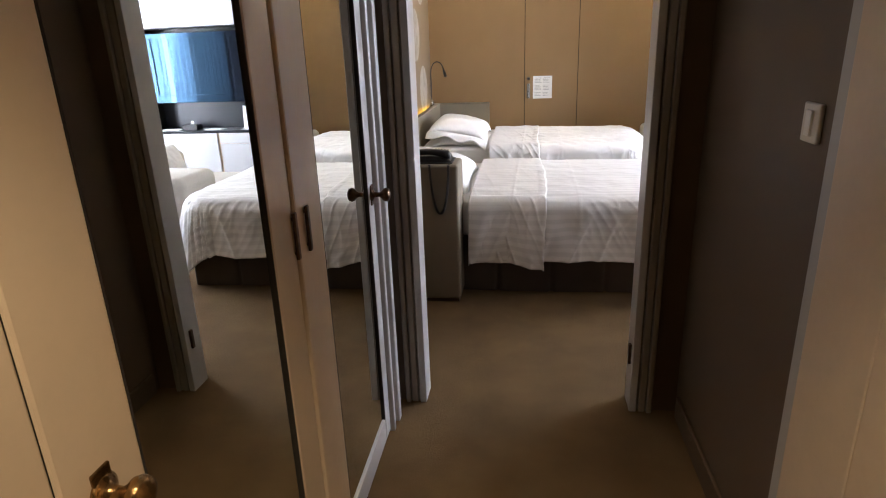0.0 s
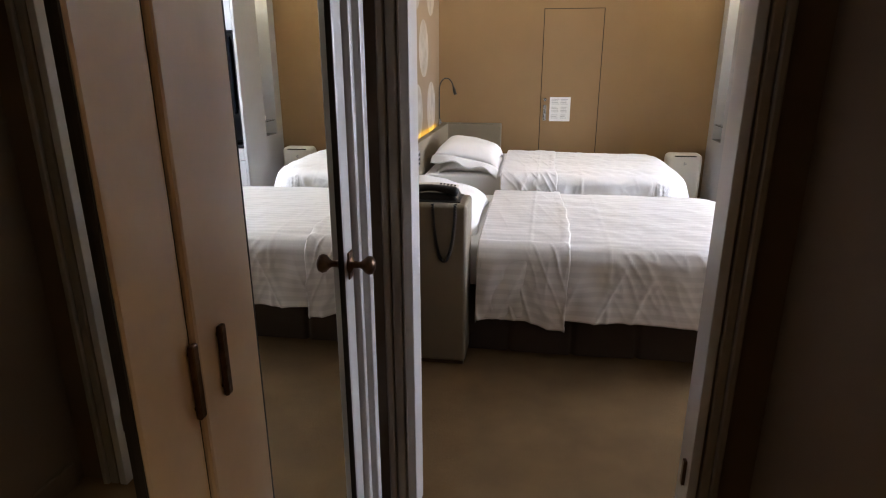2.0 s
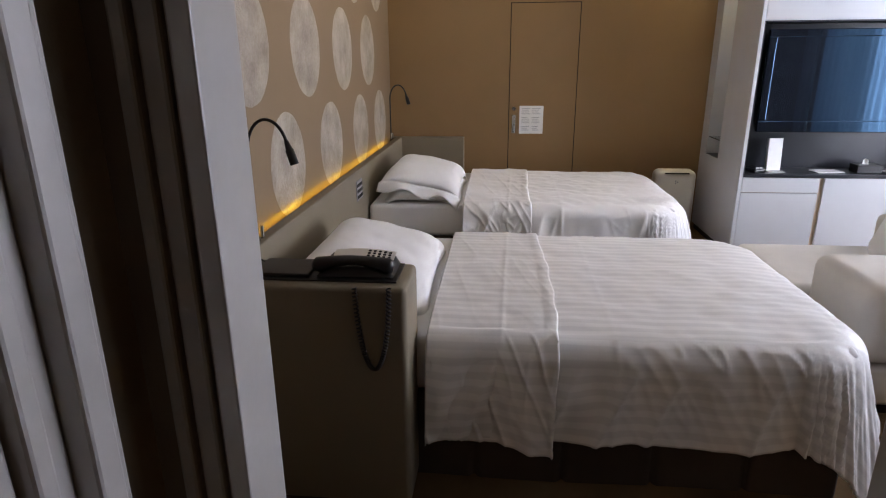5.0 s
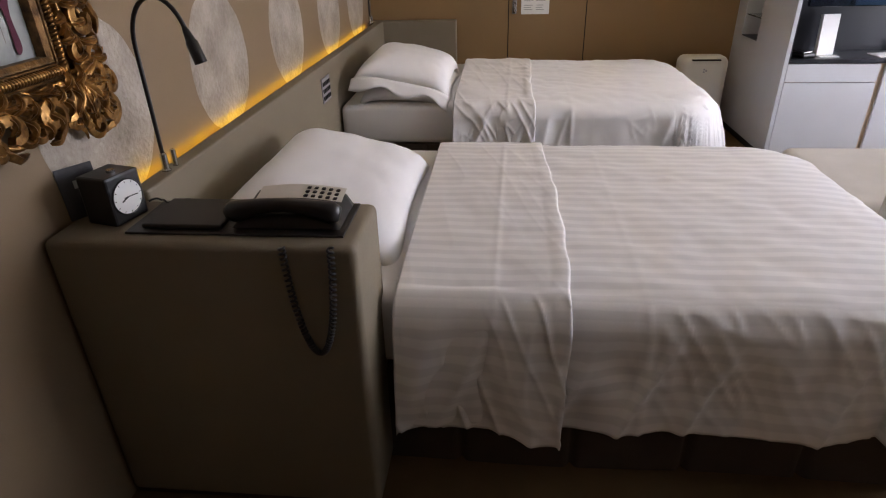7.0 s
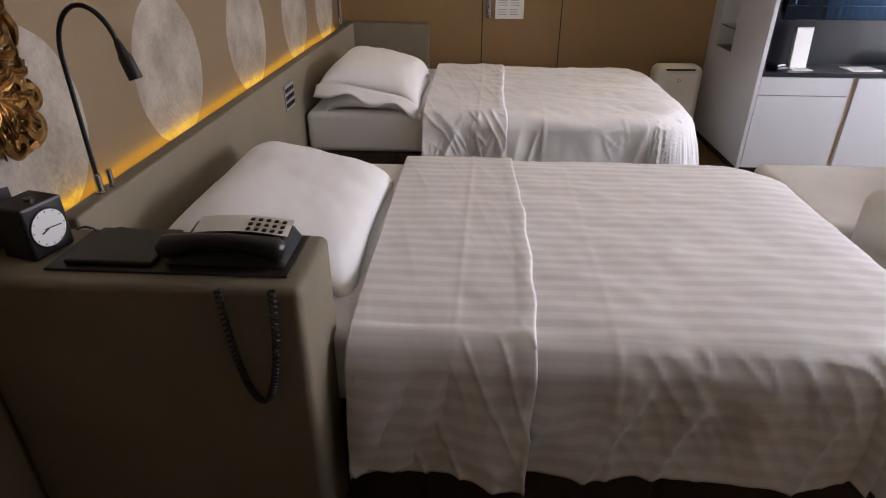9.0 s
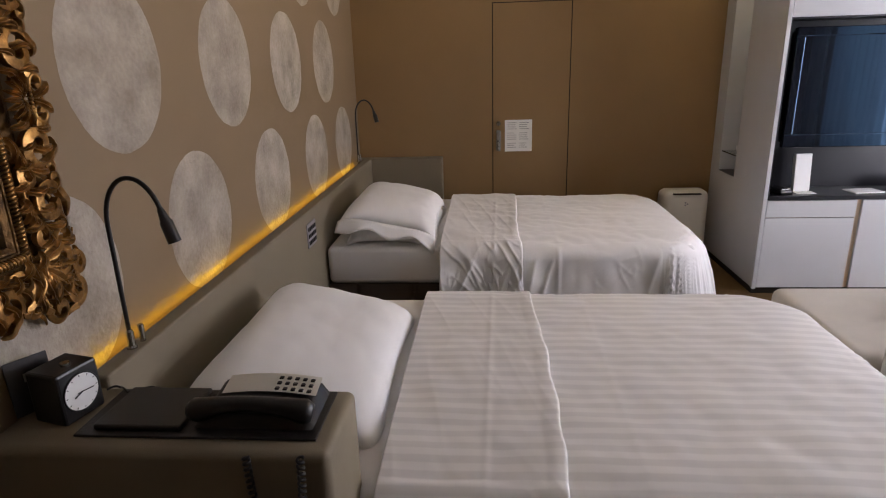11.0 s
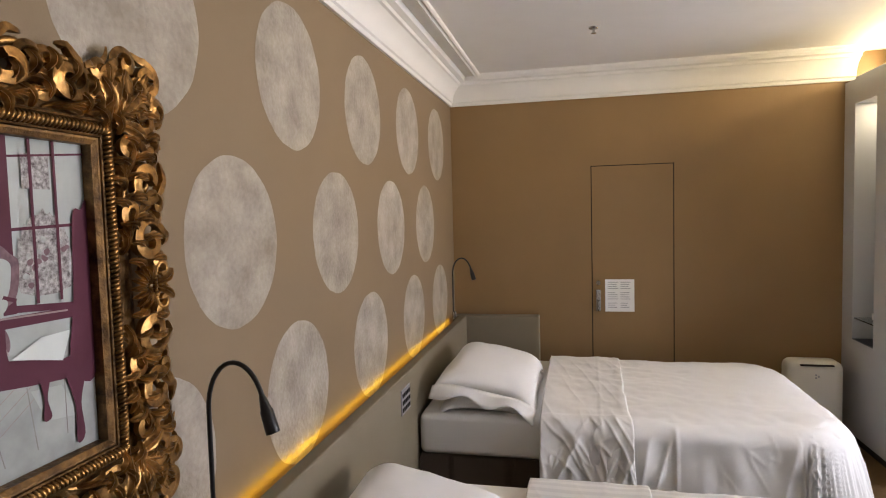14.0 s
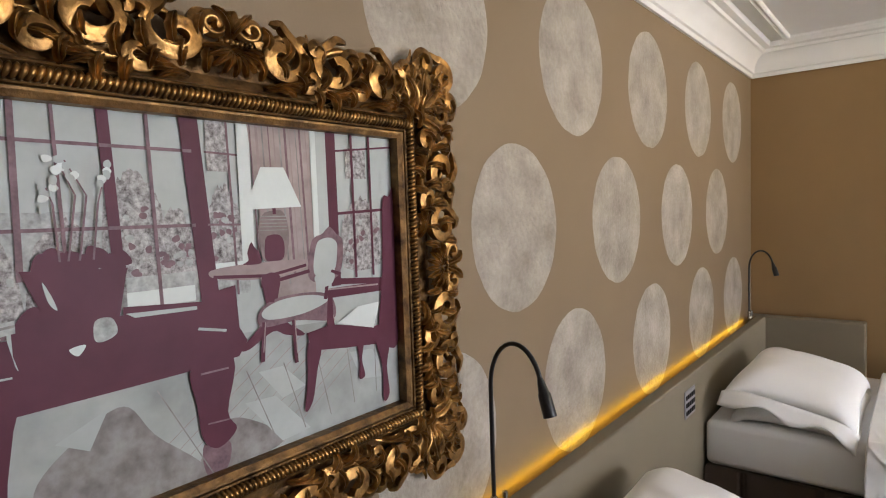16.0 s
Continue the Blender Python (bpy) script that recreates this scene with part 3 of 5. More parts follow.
def drape_point(px, py, x0, x1, y0, y1, top, r, sd, amp, foot=True):
    """A point of a cloth lying over a box: what overhangs the box turns over a round edge and hangs."""
    cx, cy = (min(px, x1) if foot else px), min(max(py, y0), y1)
    dx, dy = px - cx, py - cy
    d = math.hypot(dx, dy)
    rc = 0.20
    if foot and px > x1 - rc and not (y0 + rc <= py <= y1 - rc):
        # rounded foot corner
        ix, iy = x1 - rc, (y0 + rc if py < y0 + rc else y1 - rc)
        ex, ey = px - ix, py - iy
        e = math.hypot(ex, ey)
        d = max(0.0, e - rc)
        if d > 0:
            dx, dy = ex / e * d, ey / e * d
            cx, cy = px - dx, py - dy
    if d < 1e-6:
        z = top + 0.006 * fold_noise(px, py, 3.0, sd) + 0.004 * fold_noise(px, py, 9.0, sd + 3)
        edge = min(py - y0, y1 - py, (x1 - px) if foot else 9)
        return Vector((px, py, z - 0.012 * max(0, 1 - edge / 0.16) ** 2))
    nx, ny = dx / d, dy / d
    arc = r * math.pi / 2
    if d < arc:
        a = d / r
        out, down = r * math.sin(a), r * (1 - math.cos(a))
    else:
        out, down = r, r + (d - arc)
    hang = max(0, d - arc * 0.5)
    amp *= 1 - 1.2 * min(abs(nx), abs(ny))
    s = px * abs(ny) * 1.0 + py * abs(nx) + math.atan2(ny, nx) * 0.25
    w = math.sin(s * 13 + sd * 2.1 + 2.2 * fold_noise(s, 0, 2.5, sd)) * 0.6 + fold_noise(s, d * 0.6, 9, sd) * 1.2
    crease = (1 - abs(fold_noise(s + d * 0.30, d * 0.2, 6, sd + 31))) ** 6
    out += (amp * w + 0.026 * crease * (1 - 1.2 * min(abs(nx), abs(ny)))) * min(1, hang / 0.18) + (0.05 + 0.24 * abs(nx)) * hang
    down += 0.007 * fold_noise(s, 0, 4, sd + 5) * min(1, hang / 0.2)
    # narrow pulled folds that run aslant from the edge, in patches
    patch = max(0.0, fold_noise(s, 0.3, 2.2, sd + 41) + 0.12) * 2.2
    f1 = (1 - abs(fold_noise(s * 1.0 - d * 0.55, d * 0.25, 15, sd + 51))) ** 9
    f2 = (1 - abs(fold_noise(s * 1.0 + d * 0.9, d * 0.4, 11, sd + 61))) ** 10
    out += (0.015 * f1 + 0.006 * f2) * min(1.0, patch) * (1 - 1.3 * min(abs(nx), abs(ny))) * (1 - 0.6 * abs(nx)) * min(1, d / 0.05) * (1 - 0.6 * min(1, hang / 0.35))
    return Vector((cx + nx * out, cy + ny * out, top - 0.012 - down))


def bed(yc, sd, material, label, wrinkle, x1):
    y0, y1 = yc - 0.64, yc + 0.64
    x0 = -0.945
    b = thing("bed", "single hotel bed with white mattress and pleated brown skirt", "bed", "twin beds")
    part("mattress", bm_box((x0, y0, 0.365), (x1, y1, 0.592), 0.035, 4), LINEN, b, "white sheeted mattress", True)
    part("base", bm_box((x0, y0 + 0.012, 0.06), (x1 - 0.012, y1 - 0.012, 0.364), 0.01), SKIRT, b)

    # skirt with pleats every 0.33 m
    def sk(u, v):
        per = (x1 - x0) * 2 + (y1 - y0)
        s = u * per
        q = (s % 0.335) / 0.335
        out = 0.006 + 0.006 * math.sin(s * 6 + sd) * (1 - v) - 0.022 * math.exp(-((q - 0.5) / 0.03) ** 2) + 0.004 * (1 - v)
        z = 0.004 + 0.356 * v
        if s < x1 - x0:
            return (x0 + s, y0 - out, z)
        if s < x1 - x0 + y1 - y0:
            return (x1 + out, y0 + s - (x1 - x0), z)
        return (x1 - (s - (x1 - x0) - (y1 - y0)), y1 + out, z)

    part("skirt", bm_grid(520, 4, sk), SKIRT, b, "pleated brown valance", True)

    # duvet
    dv = thing("duvet", label, "duvet")
    TOP, RR = 0.622, 0.085
    over = 0.405
    ya, yb, xa, xb = y0 - over, y1 + over, -0.262, x1 + 0.40

    def duvet(u, v):
        px, py = xa + (xb - xa) * u, ya + (yb - ya) * v
        p = drape_point(px, py, x0, x1, y0 + 0.02, y1 - 0.02, TOP, RR, sd, 0.017)
        p.z += wrinkle * 0.008 * (fold_noise(px * 0.6 + py, py, 7, sd + 11) + 0.5 * fold_noise(px, py, 17, sd + 12)) * (1 if u > 0.02 else 0.2)
        # pressed fold line across the bed
        line = math.exp(-((px - 0.385) / 0.011) ** 2)
        if py < y0:
            p.y -= 0.007 * line
        else:
            p.z += 0.0015 * line
        return p

    cloth = part("cover", bm_grid(200, 250, duvet, uv=lambda u, v: (xa + (xb - xa) * u, ya + (yb - ya) * v)), material, dv, "", True)
    so = cloth.modifiers.new("thickness", "SOLIDIFY")
    so.thickness, so.offset = 0.012, -1

    # the turned-back upper end, one layer higher
    def turned(u, v):
        py = ya - 0.03 + (yb - ya + 0.06) * v
        k = 0.47 + 0.012 * math.sin(py * 3 + sd) + 0.01 * fold_noise(py, 0, 6, sd)
        px = xa - 0.02 + k * u
        p = drape_point(px, py, x0, x1, y0 + 0.02, y1 - 0.02, TOP + 0.009, RR + 0.008, sd + 0.4, 0.018)
        crease = wrinkle * (0.007 * fold_noise(px * 1.2 + py * 0.5, py * 1.6, 6, sd + 21) + 0.003 * fold_noise(px * 1.5, py, 15, sd + 22))
        lip = 0.002 * math.sin(math.pi * min(1, (1 - u) * 9)) if u > 0.88 else 0.0
        p.z += 0.0018 * math.exp(-((px - 0.02 * py + 0.09) / 0.010) ** 2)
        # the loose corner hangs lower; creases run down the hanging part
        side = max(0.0, (0.14 - v) / 0.14)
        p.z -= 0.035 * side * max(0.0, (u - 0.55) / 0.45)
        ridge = (1 - abs(fold_noise(px * 1.6 + py * 0.45, py * 0.25, 7, sd + 71))) ** 8
        p.z += 0.0025 * wrinkle * ridge
        p.y -= 0.014 * ridge * min(1.0, side * 2)
        if u > 0.995:
            p.z -= 0.006
        if u < 0.005:
            p.z -= 0.014
        p.z += crease * (0.4 + 0.6 * u) + lip + 0.005
        return p

    cloth = part("turned_end", bm_grid(90, 250, turned, uv=lambda u, v: (xa + 0.45 * u, ya + (yb - ya) * v)), material, dv, "", True)
    so = cloth.modifiers.new("thickness", "SOLIDIFY")
    so.thickness, so.offset = 0.006, -1


def pillow(m, lx, ly, h, sd, label, flange=0.0):
    """A soft pillow lx by ly, h thick, at the pose m."""
    p = thing("pillow", label, "pillow", "pillows")
    bm = bmesh.new()
    for sgn in (1, -1):
        def fn(u, v):
            a, c = 2 * u - 1, 2 * v - 1
            fa, fc = max(0.0, 1 - abs(a) ** 3.2), max(0.0, 1 - abs(c) ** 3.2)
            puff = (fa * fc) ** 0.55
            pinch = 1 - 0.10 * (1 - c * c) * abs(a) ** 4
            pin2 = 1 - 0.10 * (1 - a * a) * abs(c) ** 4
            z = sgn * h / 2 * puff
            z += 0.006 * fold_noise(a * 1.5, c * 1.5, 2.2, sd + sgn) * puff + 0.004 * fold_noise(a * 4 + c, c * 3, 2.0, sd) * (1 - puff * 0.5)
            droop = -0.03 * (abs(a) ** 5 + abs(c) ** 5) - 0.04 * abs(a * c) ** 6
            return m @ Vector((a * lx / 2 * pinch, c * ly / 2 * pin2, z + droop))
        bm_grid(40, 48, fn, bm)
    bmesh.ops.remove_doubles(bm, verts=bm.verts, dist=0.0006)
    part("case", bm, LINEN, p, "", True)
    if flange:
        def fl(u, v):
            c = 2 * u - 1
            return m @ Vector((c * lx / 2 * 1.0, -ly / 2 * 0.955 - flange * v + 0.008 * math.sin(c * 9 + sd) * v, -0.035 * (abs(c) ** 5) - 0.03 + 0.02 * v * math.sin(c * 7 + sd) - 0.055 * v))
        f = part("flange", bm_grid(40, 4, fl), LINEN, p, "loose open pillowcase end", True)
        so = f.modifiers.new("thickness", "SOLIDIFY")
        so.thickness = 0.004


bed(4.47, 1.3, DAMASK, "striped white satin duvet with its upper end turned back", 0.55, 1.215)
bed(6.52, 5.1, LINEN, "crumpled white cotton duvet with its upper end turned back", 1.2, 1.15)
pillow(pose(-0.58, 4.46, 0.638, 0, 4, 0), 0.56, 0.88, 0.10, 1.0, "flat white pillow under another pillow")
pillow(pose(-0.575, 4.46, 0.698, 0, 13, 0), 0.60, 0.94, 0.14, 2.0, "plump smooth white pillow propped against the headboard")
pillow(pose(-0.57, 6.36, 0.640, 0, 3, 0), 0.56, 0.90, 0.09, 3.0, "flat white pillow under another pillow")
pillow(pose(-0.58, 6.36, 0.745, 0, 11, 0), 0.58, 0.90, 0.15, 4.0, "plump white pillow with an open flange end", 0.06)

# ---- far wall: hidden door, notice, purifier ----
hd = tagged(new("door_2"), "flush hidden door painted tan like the wall", "door", kind="structure")
part("leaf", bm_box((0.038, YF - 0.006, 0.01), (0.640, YF - 0.001, 2.025)), WALL, hd)
for lo, hi in (((0.030, YF - 0.003, 0), (0.0375, YF - 0.0005, 2.032)), ((0.6405, YF - 0.003, 0), (0.648, YF - 0.0005, 2.032)), ((0.0375, YF - 0.003, 2.0255), (0.6405, YF - 0.0005, 2.032))):
    part("joint", bm_box(lo, hi), DARK, hd)
lk = part("door_handle", bm_box((0.062, YF - 0.014, 0.89), (0.098, YF - 0.006, 1.06), 0.004), CHROME, hd, "small metal lock plate with lever")
part("lever", bm_tube([(0.08, YF - 0.014, 0.965), (0.08, YF - 0.045, 0.965), (0.078, YF - 0.05, 0.93), (0.076, YF - 0.05, 0.90)], 0.007, 10), CHROME, lk, "", True)
part("thumb_turn", bm_cyl((0.08, YF - 0.006, 1.115), (0.08, YF - 0.03, 1.115), 0.018), CHROME, hd, "round thumb turn")
sg = thing("notice", "white printed paper notice on the hidden door", "notice")
part("sheet", bm_box((0.132, YF - 0.009, 0.885), (0.352, YF - 0.0065, 1.14)), PAPER, sg)
for c in range(2):
    for k in range(13):
        if k in (4, 9):
            continue
        x = 0.152 + c * 0.095
        part("text_line", bm_box((x, YF - 0.0098, 1.115 - k * 0.0165), (x + random.uniform(0.05, 0.08), YF - 0.0091, 1.1195 - k * 0.0165)), INK, sg)

ap = thing("air_purifier", "white plastic air purifier standing against the wall", "air purifier")
part("body", bm_box((1.345, 7.27, 0.02), (1.70, 7.46, 0.60), 0.055, 5), PLASTIC, ap, "", True, 60)
part("foot", bm_box((1.40, 7.29, 0), (1.65, 7.44, 0.022)), BLACK, ap)
part("top_vent", bm_box((1.42, 7.262, 0.572), (1.63, 7.285, 0.582), 0.002), DARK, ap, "dark outlet slot")
for k in range(3):
    a = 2 * math.pi * k / 3
    part("emblem", bm_cyl((1.523 + 0.011 * math.cos(a), 7.2675, 0.50 + 0.011 * math.sin(a)), (1.523 + 0.011 * math.cos(a), 7.2705, 0.50 + 0.011 * math.sin(a)), 0.007, seg=12), INK, ap)

# ---- media cabinet ----
X0, XE, CY = 1.80, 3.52, 6.615
mc = thing("media_cabinet", "tall white lacquered media cabinet with television recess", "cabinet")
NY0, NY1, NZ0, NZ1, ND = 7.13, 7.435, 0.735, 2.37, 0.22
for lo, hi in (((X0, CY + 0.02, 0.06), (X0 + 0.03, NY0, SOFFIT)), ((X0, NY1, 0.06), (X0 + 0.03, YF - 0.001, SOFFIT)), ((X0, NY0, 0.06), (X0 + 0.03, NY1, NZ0)), ((X0, NY0, NZ1), (X0 + 0.03, NY1, SOFFIT))):
    part("side_panel", bm_box(lo, (hi[0], hi[1], hi[2] - 0.001)), LACQUER, mc)
part("niche_back", bm_box((X0 + ND, NY0, NZ0), (X0 + ND + 0.01, NY1, NZ1)), LACQUER, mc)
for lo, hi in (((X0 + 0.03, NY0 - 0.01, NZ0), (X0 + ND, NY0, NZ1)), ((X0 + 0.03, NY1, NZ0), (X0 + ND, NY1 + 0.01, NZ1)), ((X0 + 0.03, NY0, NZ1), (X0 + ND, NY1, NZ1 + 0.01))):
    part("niche_side", bm_box(lo, hi), LACQUER, mc)
part("niche_floor", bm_box((X0 + 0.002, NY0 + 0.001, NZ0 - 0.012), (X0 + ND, NY1 - 0.001, NZ0 + 0.003)), BLACKGLOSS, mc, "dark niche floor")
part("glass_shelf", bm_box((X0 + 0.01, NY0 + 0.002, 0.88), (X0 + ND - 0.002, NY1 - 0.002, 0.888)), GLASS, mc, "clear glass shelf")
part("front_stile", bm_box((X0, CY, 0.05), (X0 + 0.026, CY + 0.019, SOFFIT - 0.002), 0.002), LACQUER, mc)
part("upper_panel", bm_box((X0 + 0.03, CY + 0.002, 1.80), (XE, CY + 0.022, SOFFIT - 0.006), 0.002), LACQUER, mc)
part("end_panel", bm_box((3.21, CY + 0.002, 0.05), (XE, CY + 0.022, 1.797), 0.002), LACQUER, mc)
part("recess_back", bm_box((X0 + 0.031, CY + 0.30, 0.69), (3.21, CY + 0.32, 1.81)), BLACKGLOSS, mc, "black recess back panel")
part("recess_side", bm_box((X0 + 0.027, CY + 0.004, 0.69), (X0 + 0.036, CY + 0.30, 1.80)), BLACKGLOSS, mc)
part("recess_side", bm_box((3.20, CY + 0.024, 0.69), (3.21, CY + 0.30, 1.80)), BLACKGLOSS, mc)
part("recess_top", bm_box((X0 + 0.036, CY + 0.003, 1.79), (3.20, CY + 0.30, 1.799)), BLACKGLOSS, mc)
part("shelf", bm_box((X0 + 0.027, CY - 0.001, 0.672), (3.205, CY + 0.30, 0.700), 0.002), BLACKGLOSS, mc, "glossy black shelf")
part("plinth", bm_box((X0 + 0.02, CY + 0.05, 0), (XE, YF - 0.01, 0.055)), DARK, mc)
part("carcass", bm_box((X0 + 0.031, CY + 0.024, 0.056), (XE - 0.001, YF - 0.01, 0.670)), CREAM, mc)
part("drawer_front", bm_box((X0 + 0.03, CY + 0.002, 0.555), (2.395, CY + 0.022, 0.668), 0.002), LACQUER, mc)
part("cabinet_door", bm_box((X0 + 0.03, CY + 0.002, 0.06), (2.395, CY + 0.022, 0.550), 0.002), LACQUER, mc)
part("cabinet_door", bm_box((2.43, CY + 0.002, 0.06), (3.205, CY + 0.022, 0.668), 0.002), LACQUER, mc)

tv = thing("television", "black flat-screen television mounted in the cabinet recess", "television")
TX0, TX1, TZ0, TZ1 = 1.905, 3.13, 1.005, 1.745
part("back", bm_box((TX0 + 0.02, CY + 0.10, TZ0 + 0.02), (TX1 - 0.02, CY + 0.20, TZ1 - 0.02), 0.02), BLACK, tv)
for lo, hi in (((TX0, CY + 0.075, TZ1 - 0.055), (TX1, CY + 0.11, TZ1)), ((TX0, CY + 0.075, TZ0), (TX1, CY + 0.11, TZ0 + 0.085)), ((TX0, CY + 0.075, TZ0 + 0.085), (TX0 + 0.055, CY + 0.11, TZ1 - 0.055)), ((TX1 - 0.055, CY + 0.075, TZ0 + 0.085), (TX1, CY + 0.11, TZ1 - 0.055))):
    part("bezel", bm_box(lo, hi, 0.005), SCREEN, tv)
part("screen", bm_box((TX0 + 0.05, CY + 0.085, TZ0 + 0.08), (TX1 - 0.05, CY + 0.099, TZ1 - 0.05)), SCREEN, tv, "dark reflective screen")
part("wall_mount", bm_box((2.35, CY + 0.195, 1.25), (2.7, CY + 0.30, 1.5), 0.01), BLACK, tv)
rm = thing("desk_phone", "small grey cordless phone lying on the black shelf", "telephone")
b = bm_box((-0.05, -0.085, 0), (0.05, 0.085, 0.03), 0.012, 3)
b.transform(pose(1.935, CY + 0.12, 0.700, 0, 0, 20))
part("body", b, BLACK, rm)
b = bm_box((-0.035, -0.07, 0.03), (0.035, 0.05, 0.036), 0.003)
b.transform(pose(1.935, CY + 0.12, 0.701, 0, 0, 20))
part("keypad", b, CHROME, rm)
bx = thing("leaflet_holder", "white upright leaflet card on the shelf", "card")
b = bm_box((-0.055, -0.02, 0), (0.055, 0.012, 0.25), 0.003)
b.transform(pose(2.10, CY + 0.16, 0.700, -5, 0, 6))
part("card", b, PAPER, bx)
part("base", bm_box((2.04, CY + 0.06, 0.700), (2.16, CY + 0.13, 0.704)), PAPER, bx)
for x, w, y in ((2.50, 0.2, 0.06), (3.02, 0.21, 0.05)):
    pp = thing("brochure", "white paper brochure lying flat on the shelf", "brochure", "brochures")
    b = bm_box((-w / 2, 0, 0), (w / 2, 0.13, 0.006))
    b.transform(pose(x, CY + y, 0.700, 0, 0, random.uniform(-8, 8)))
    part("sheet", b, PAPER, pp)
tb = thing("tissue_box", "black tissue box with a white tissue on the shelf", "tissue box")
part("box", bm_box((2.68, CY + 0.06, 0.700), (2.86, CY + 0.18, 0.76), 0.004), BLACK, tb)
part("tissue", bm_grid(10, 6, lambda u, v: (2.74 + 0.06 * u, CY + 0.12 + 0.012 * math.sin(u * 9) * v, 0.758 + 0.045 * v * math.sin(math.pi * min(1, u + 0.15)))), PAPER, tb, "", True)
cup = thing("cup", "small white cup on the glass niche shelf", "cup")
part("body", bm_lathe(((0.02, 0), (0.03, 0.01), (0.034, 0.05), (0.031, 0.05), (0.026, 0.012)), pose(X0 + 0.09, 7.28, 0.8885), 20), PAPER, cup, "", True)

# ---- seating and window dressing ----
so_ = thing("sofa", "off-white upholstered sofa with a low arm", "sofa")
part("plinth", bm_box((1.56, 4.42, 0), (2.5, 5.66, 0.05)), DARK, so_)
part("base", bm_box((1.49, 4.39, 0.05), (2.55, 5.70, 0.24), 0.025, 3), SOFA_FABRIC, so_, "", True, 40)
part("seat_cushion", bm_box((1.475, 4.92, 0.242), (2.3, 5.69, 0.425), 0.045, 4), SOFA_FABRIC, so_, "", True, 50)
b = bm_box((1.55, 4.38, 0.242), (2.56, 4.92, 0.615), 0.07, 5)
part("arm", b, SOFA_FABRIC, so_, "", True, 50)
part("backrest", bm_box((2.28, 4.925, 0.242), (2.56, 5.70, 0.635), 0.05, 4), SOFA_FABRIC, so_, "", True, 50)
pillow(pose(2.17, 5.25, 0.60, 0, -68, 0), 0.36, 0.4, 0.12, 7.0, "off-white cushion leaning on the sofa back")
rt = thing("side_table", "round white-topped side table on dark drum base", "table")
part("tabletop", bm_lathe(((0.29, 0), (0.30, 0.006), (0.30, 0.02), (0.295, 0.026)), pose(2.98, 5.70, 0.575), 48), LACQUER, rt, "", True, 30)
part("base", bm_lathe(((0.17, 0), (0.15, 0.02), (0.13, 0.3), (0.16, 0.574)), pose(2.98, 5.70, 0), 32), WOOD, rt, "dark wooden drum base", True, 30)


def curtain(name, y0, y1, x, depth, pitch, material, label, gap=0):
    c = thing(name, label, "curtain", name + "s")

    def fn(u, v):
        y = y0 + (y1 - y0) * u
        return (x + depth * math.sin(2 * math.pi * y / pitch + 0.8 * math.sin(y * 5)) * (1 - 0.25 * v) + 0.01 * math.sin(y * 17), y, 0.02 + (SOFFIT - 0.025) * v)

    part("cloth", bm_grid(int((y1 - y0) / pitch * 14), 6, fn), material, c, "", True)


curtain("drape", 2.72, 3.05, XW - 0.16, 0.035, 0.11, DRAPE, "beige heavy drape gathered beside the window")
curtain("drape", 6.15, 6.68, XW - 0.16, 0.035, 0.11, DRAPE, "beige heavy drape gathered beside the window")
for a, c in ((3.02, 3.90), (3.94, 4.80), (4.85, 5.48), (5.52, 6.18)):
    curtain("sheer_curtain", a, c, XW - 0.09, 0.03, 0.13, SHEER, "pale sheer curtain hanging in folds before the window")

sp = thing("sprinkler", "small metal fire sprinkler on the ceiling", "sprinkler")
part("rose", bm_lathe(((0.03, 0), (0.028, -0.006), (0.012, -0.008)), pose(0.03, 6.45, CEIL), 20), CHROME, sp, "", True, 30)
part("head", bm_lathe(((0.008, -0.008), (0.007, -0.03), (0.016, -0.032), (0.016, -0.035)), pose(0.03, 6.45, CEIL), 16), CHROME, sp, "", True, 30)

# ---- gilded picture frame ----
pf = thing("picture_frame", "ornate carved gilt frame round an interior photograph", "picture frame")
IY0, IY1, IZ0, IZ1 = 2.965, 3.795, 1.240, 1.850      # sight edge
BW = 0.20                                            # width of the carved band
rng = random.Random(5)


def swept_frame(profile, material, name, label=""):
    """A mitred moulding round the sight edge; profile: distance outward, height off the wall."""
    bm = bmesh.new()
    loops = []
    for d, h in profile:
        x = XL + h
        loops.append([bm.verts.new((x, IY0 - d, IZ0 - d)), bm.verts.new((x, IY1 + d, IZ0 - d)), bm.verts.new((x, IY1 + d, IZ1 + d)), bm.verts.new((x, IY0 - d, IZ1 + d))])
    for a, b in zip(loops, loops[1:]):
        for k in range(4):
            bm.faces.new((a[k], a[(k + 1) % 4], b[(k + 1) % 4], b[k]))
    return part(name, bm, material, pf, label)


swept_frame(((0.0, 0.014), (0.0, 0.040), (0.010, 0.046), (0.014, 0.046), (0.016, 0.036)), GOLDDARK, "sight_edge", "dark gilded inner edge")
swept_frame(((0.016, 0.036), (0.017, 0.048), (0.020, 0.050), (0.022, 0.044), (0.044, 0.044), (0.047, 0.050), (0.051, 0.048), (0.056, 0.034), (0.075, 0.026), (0.10, 0.026), (0.115, 0.022), (0.115, 0.002)), GOLDDARK, "moulding")

# twisted rope bead
SIDES = (("bottom", IY1 - IY0, (0, 1, 0), (0, 0, -1), (IY0, IZ0)), ("top", IY1 - IY0, (0, 1, 0), (0, 0, 1), (IY0, IZ1)),
         ("left", IZ1 - IZ0, (0, 0, 1), (0, -1, 0), (IY0, IZ0)), ("right", IZ1 - IZ0, (0, 0, 1), (0, 1, 0), (IY1, IZ0)))


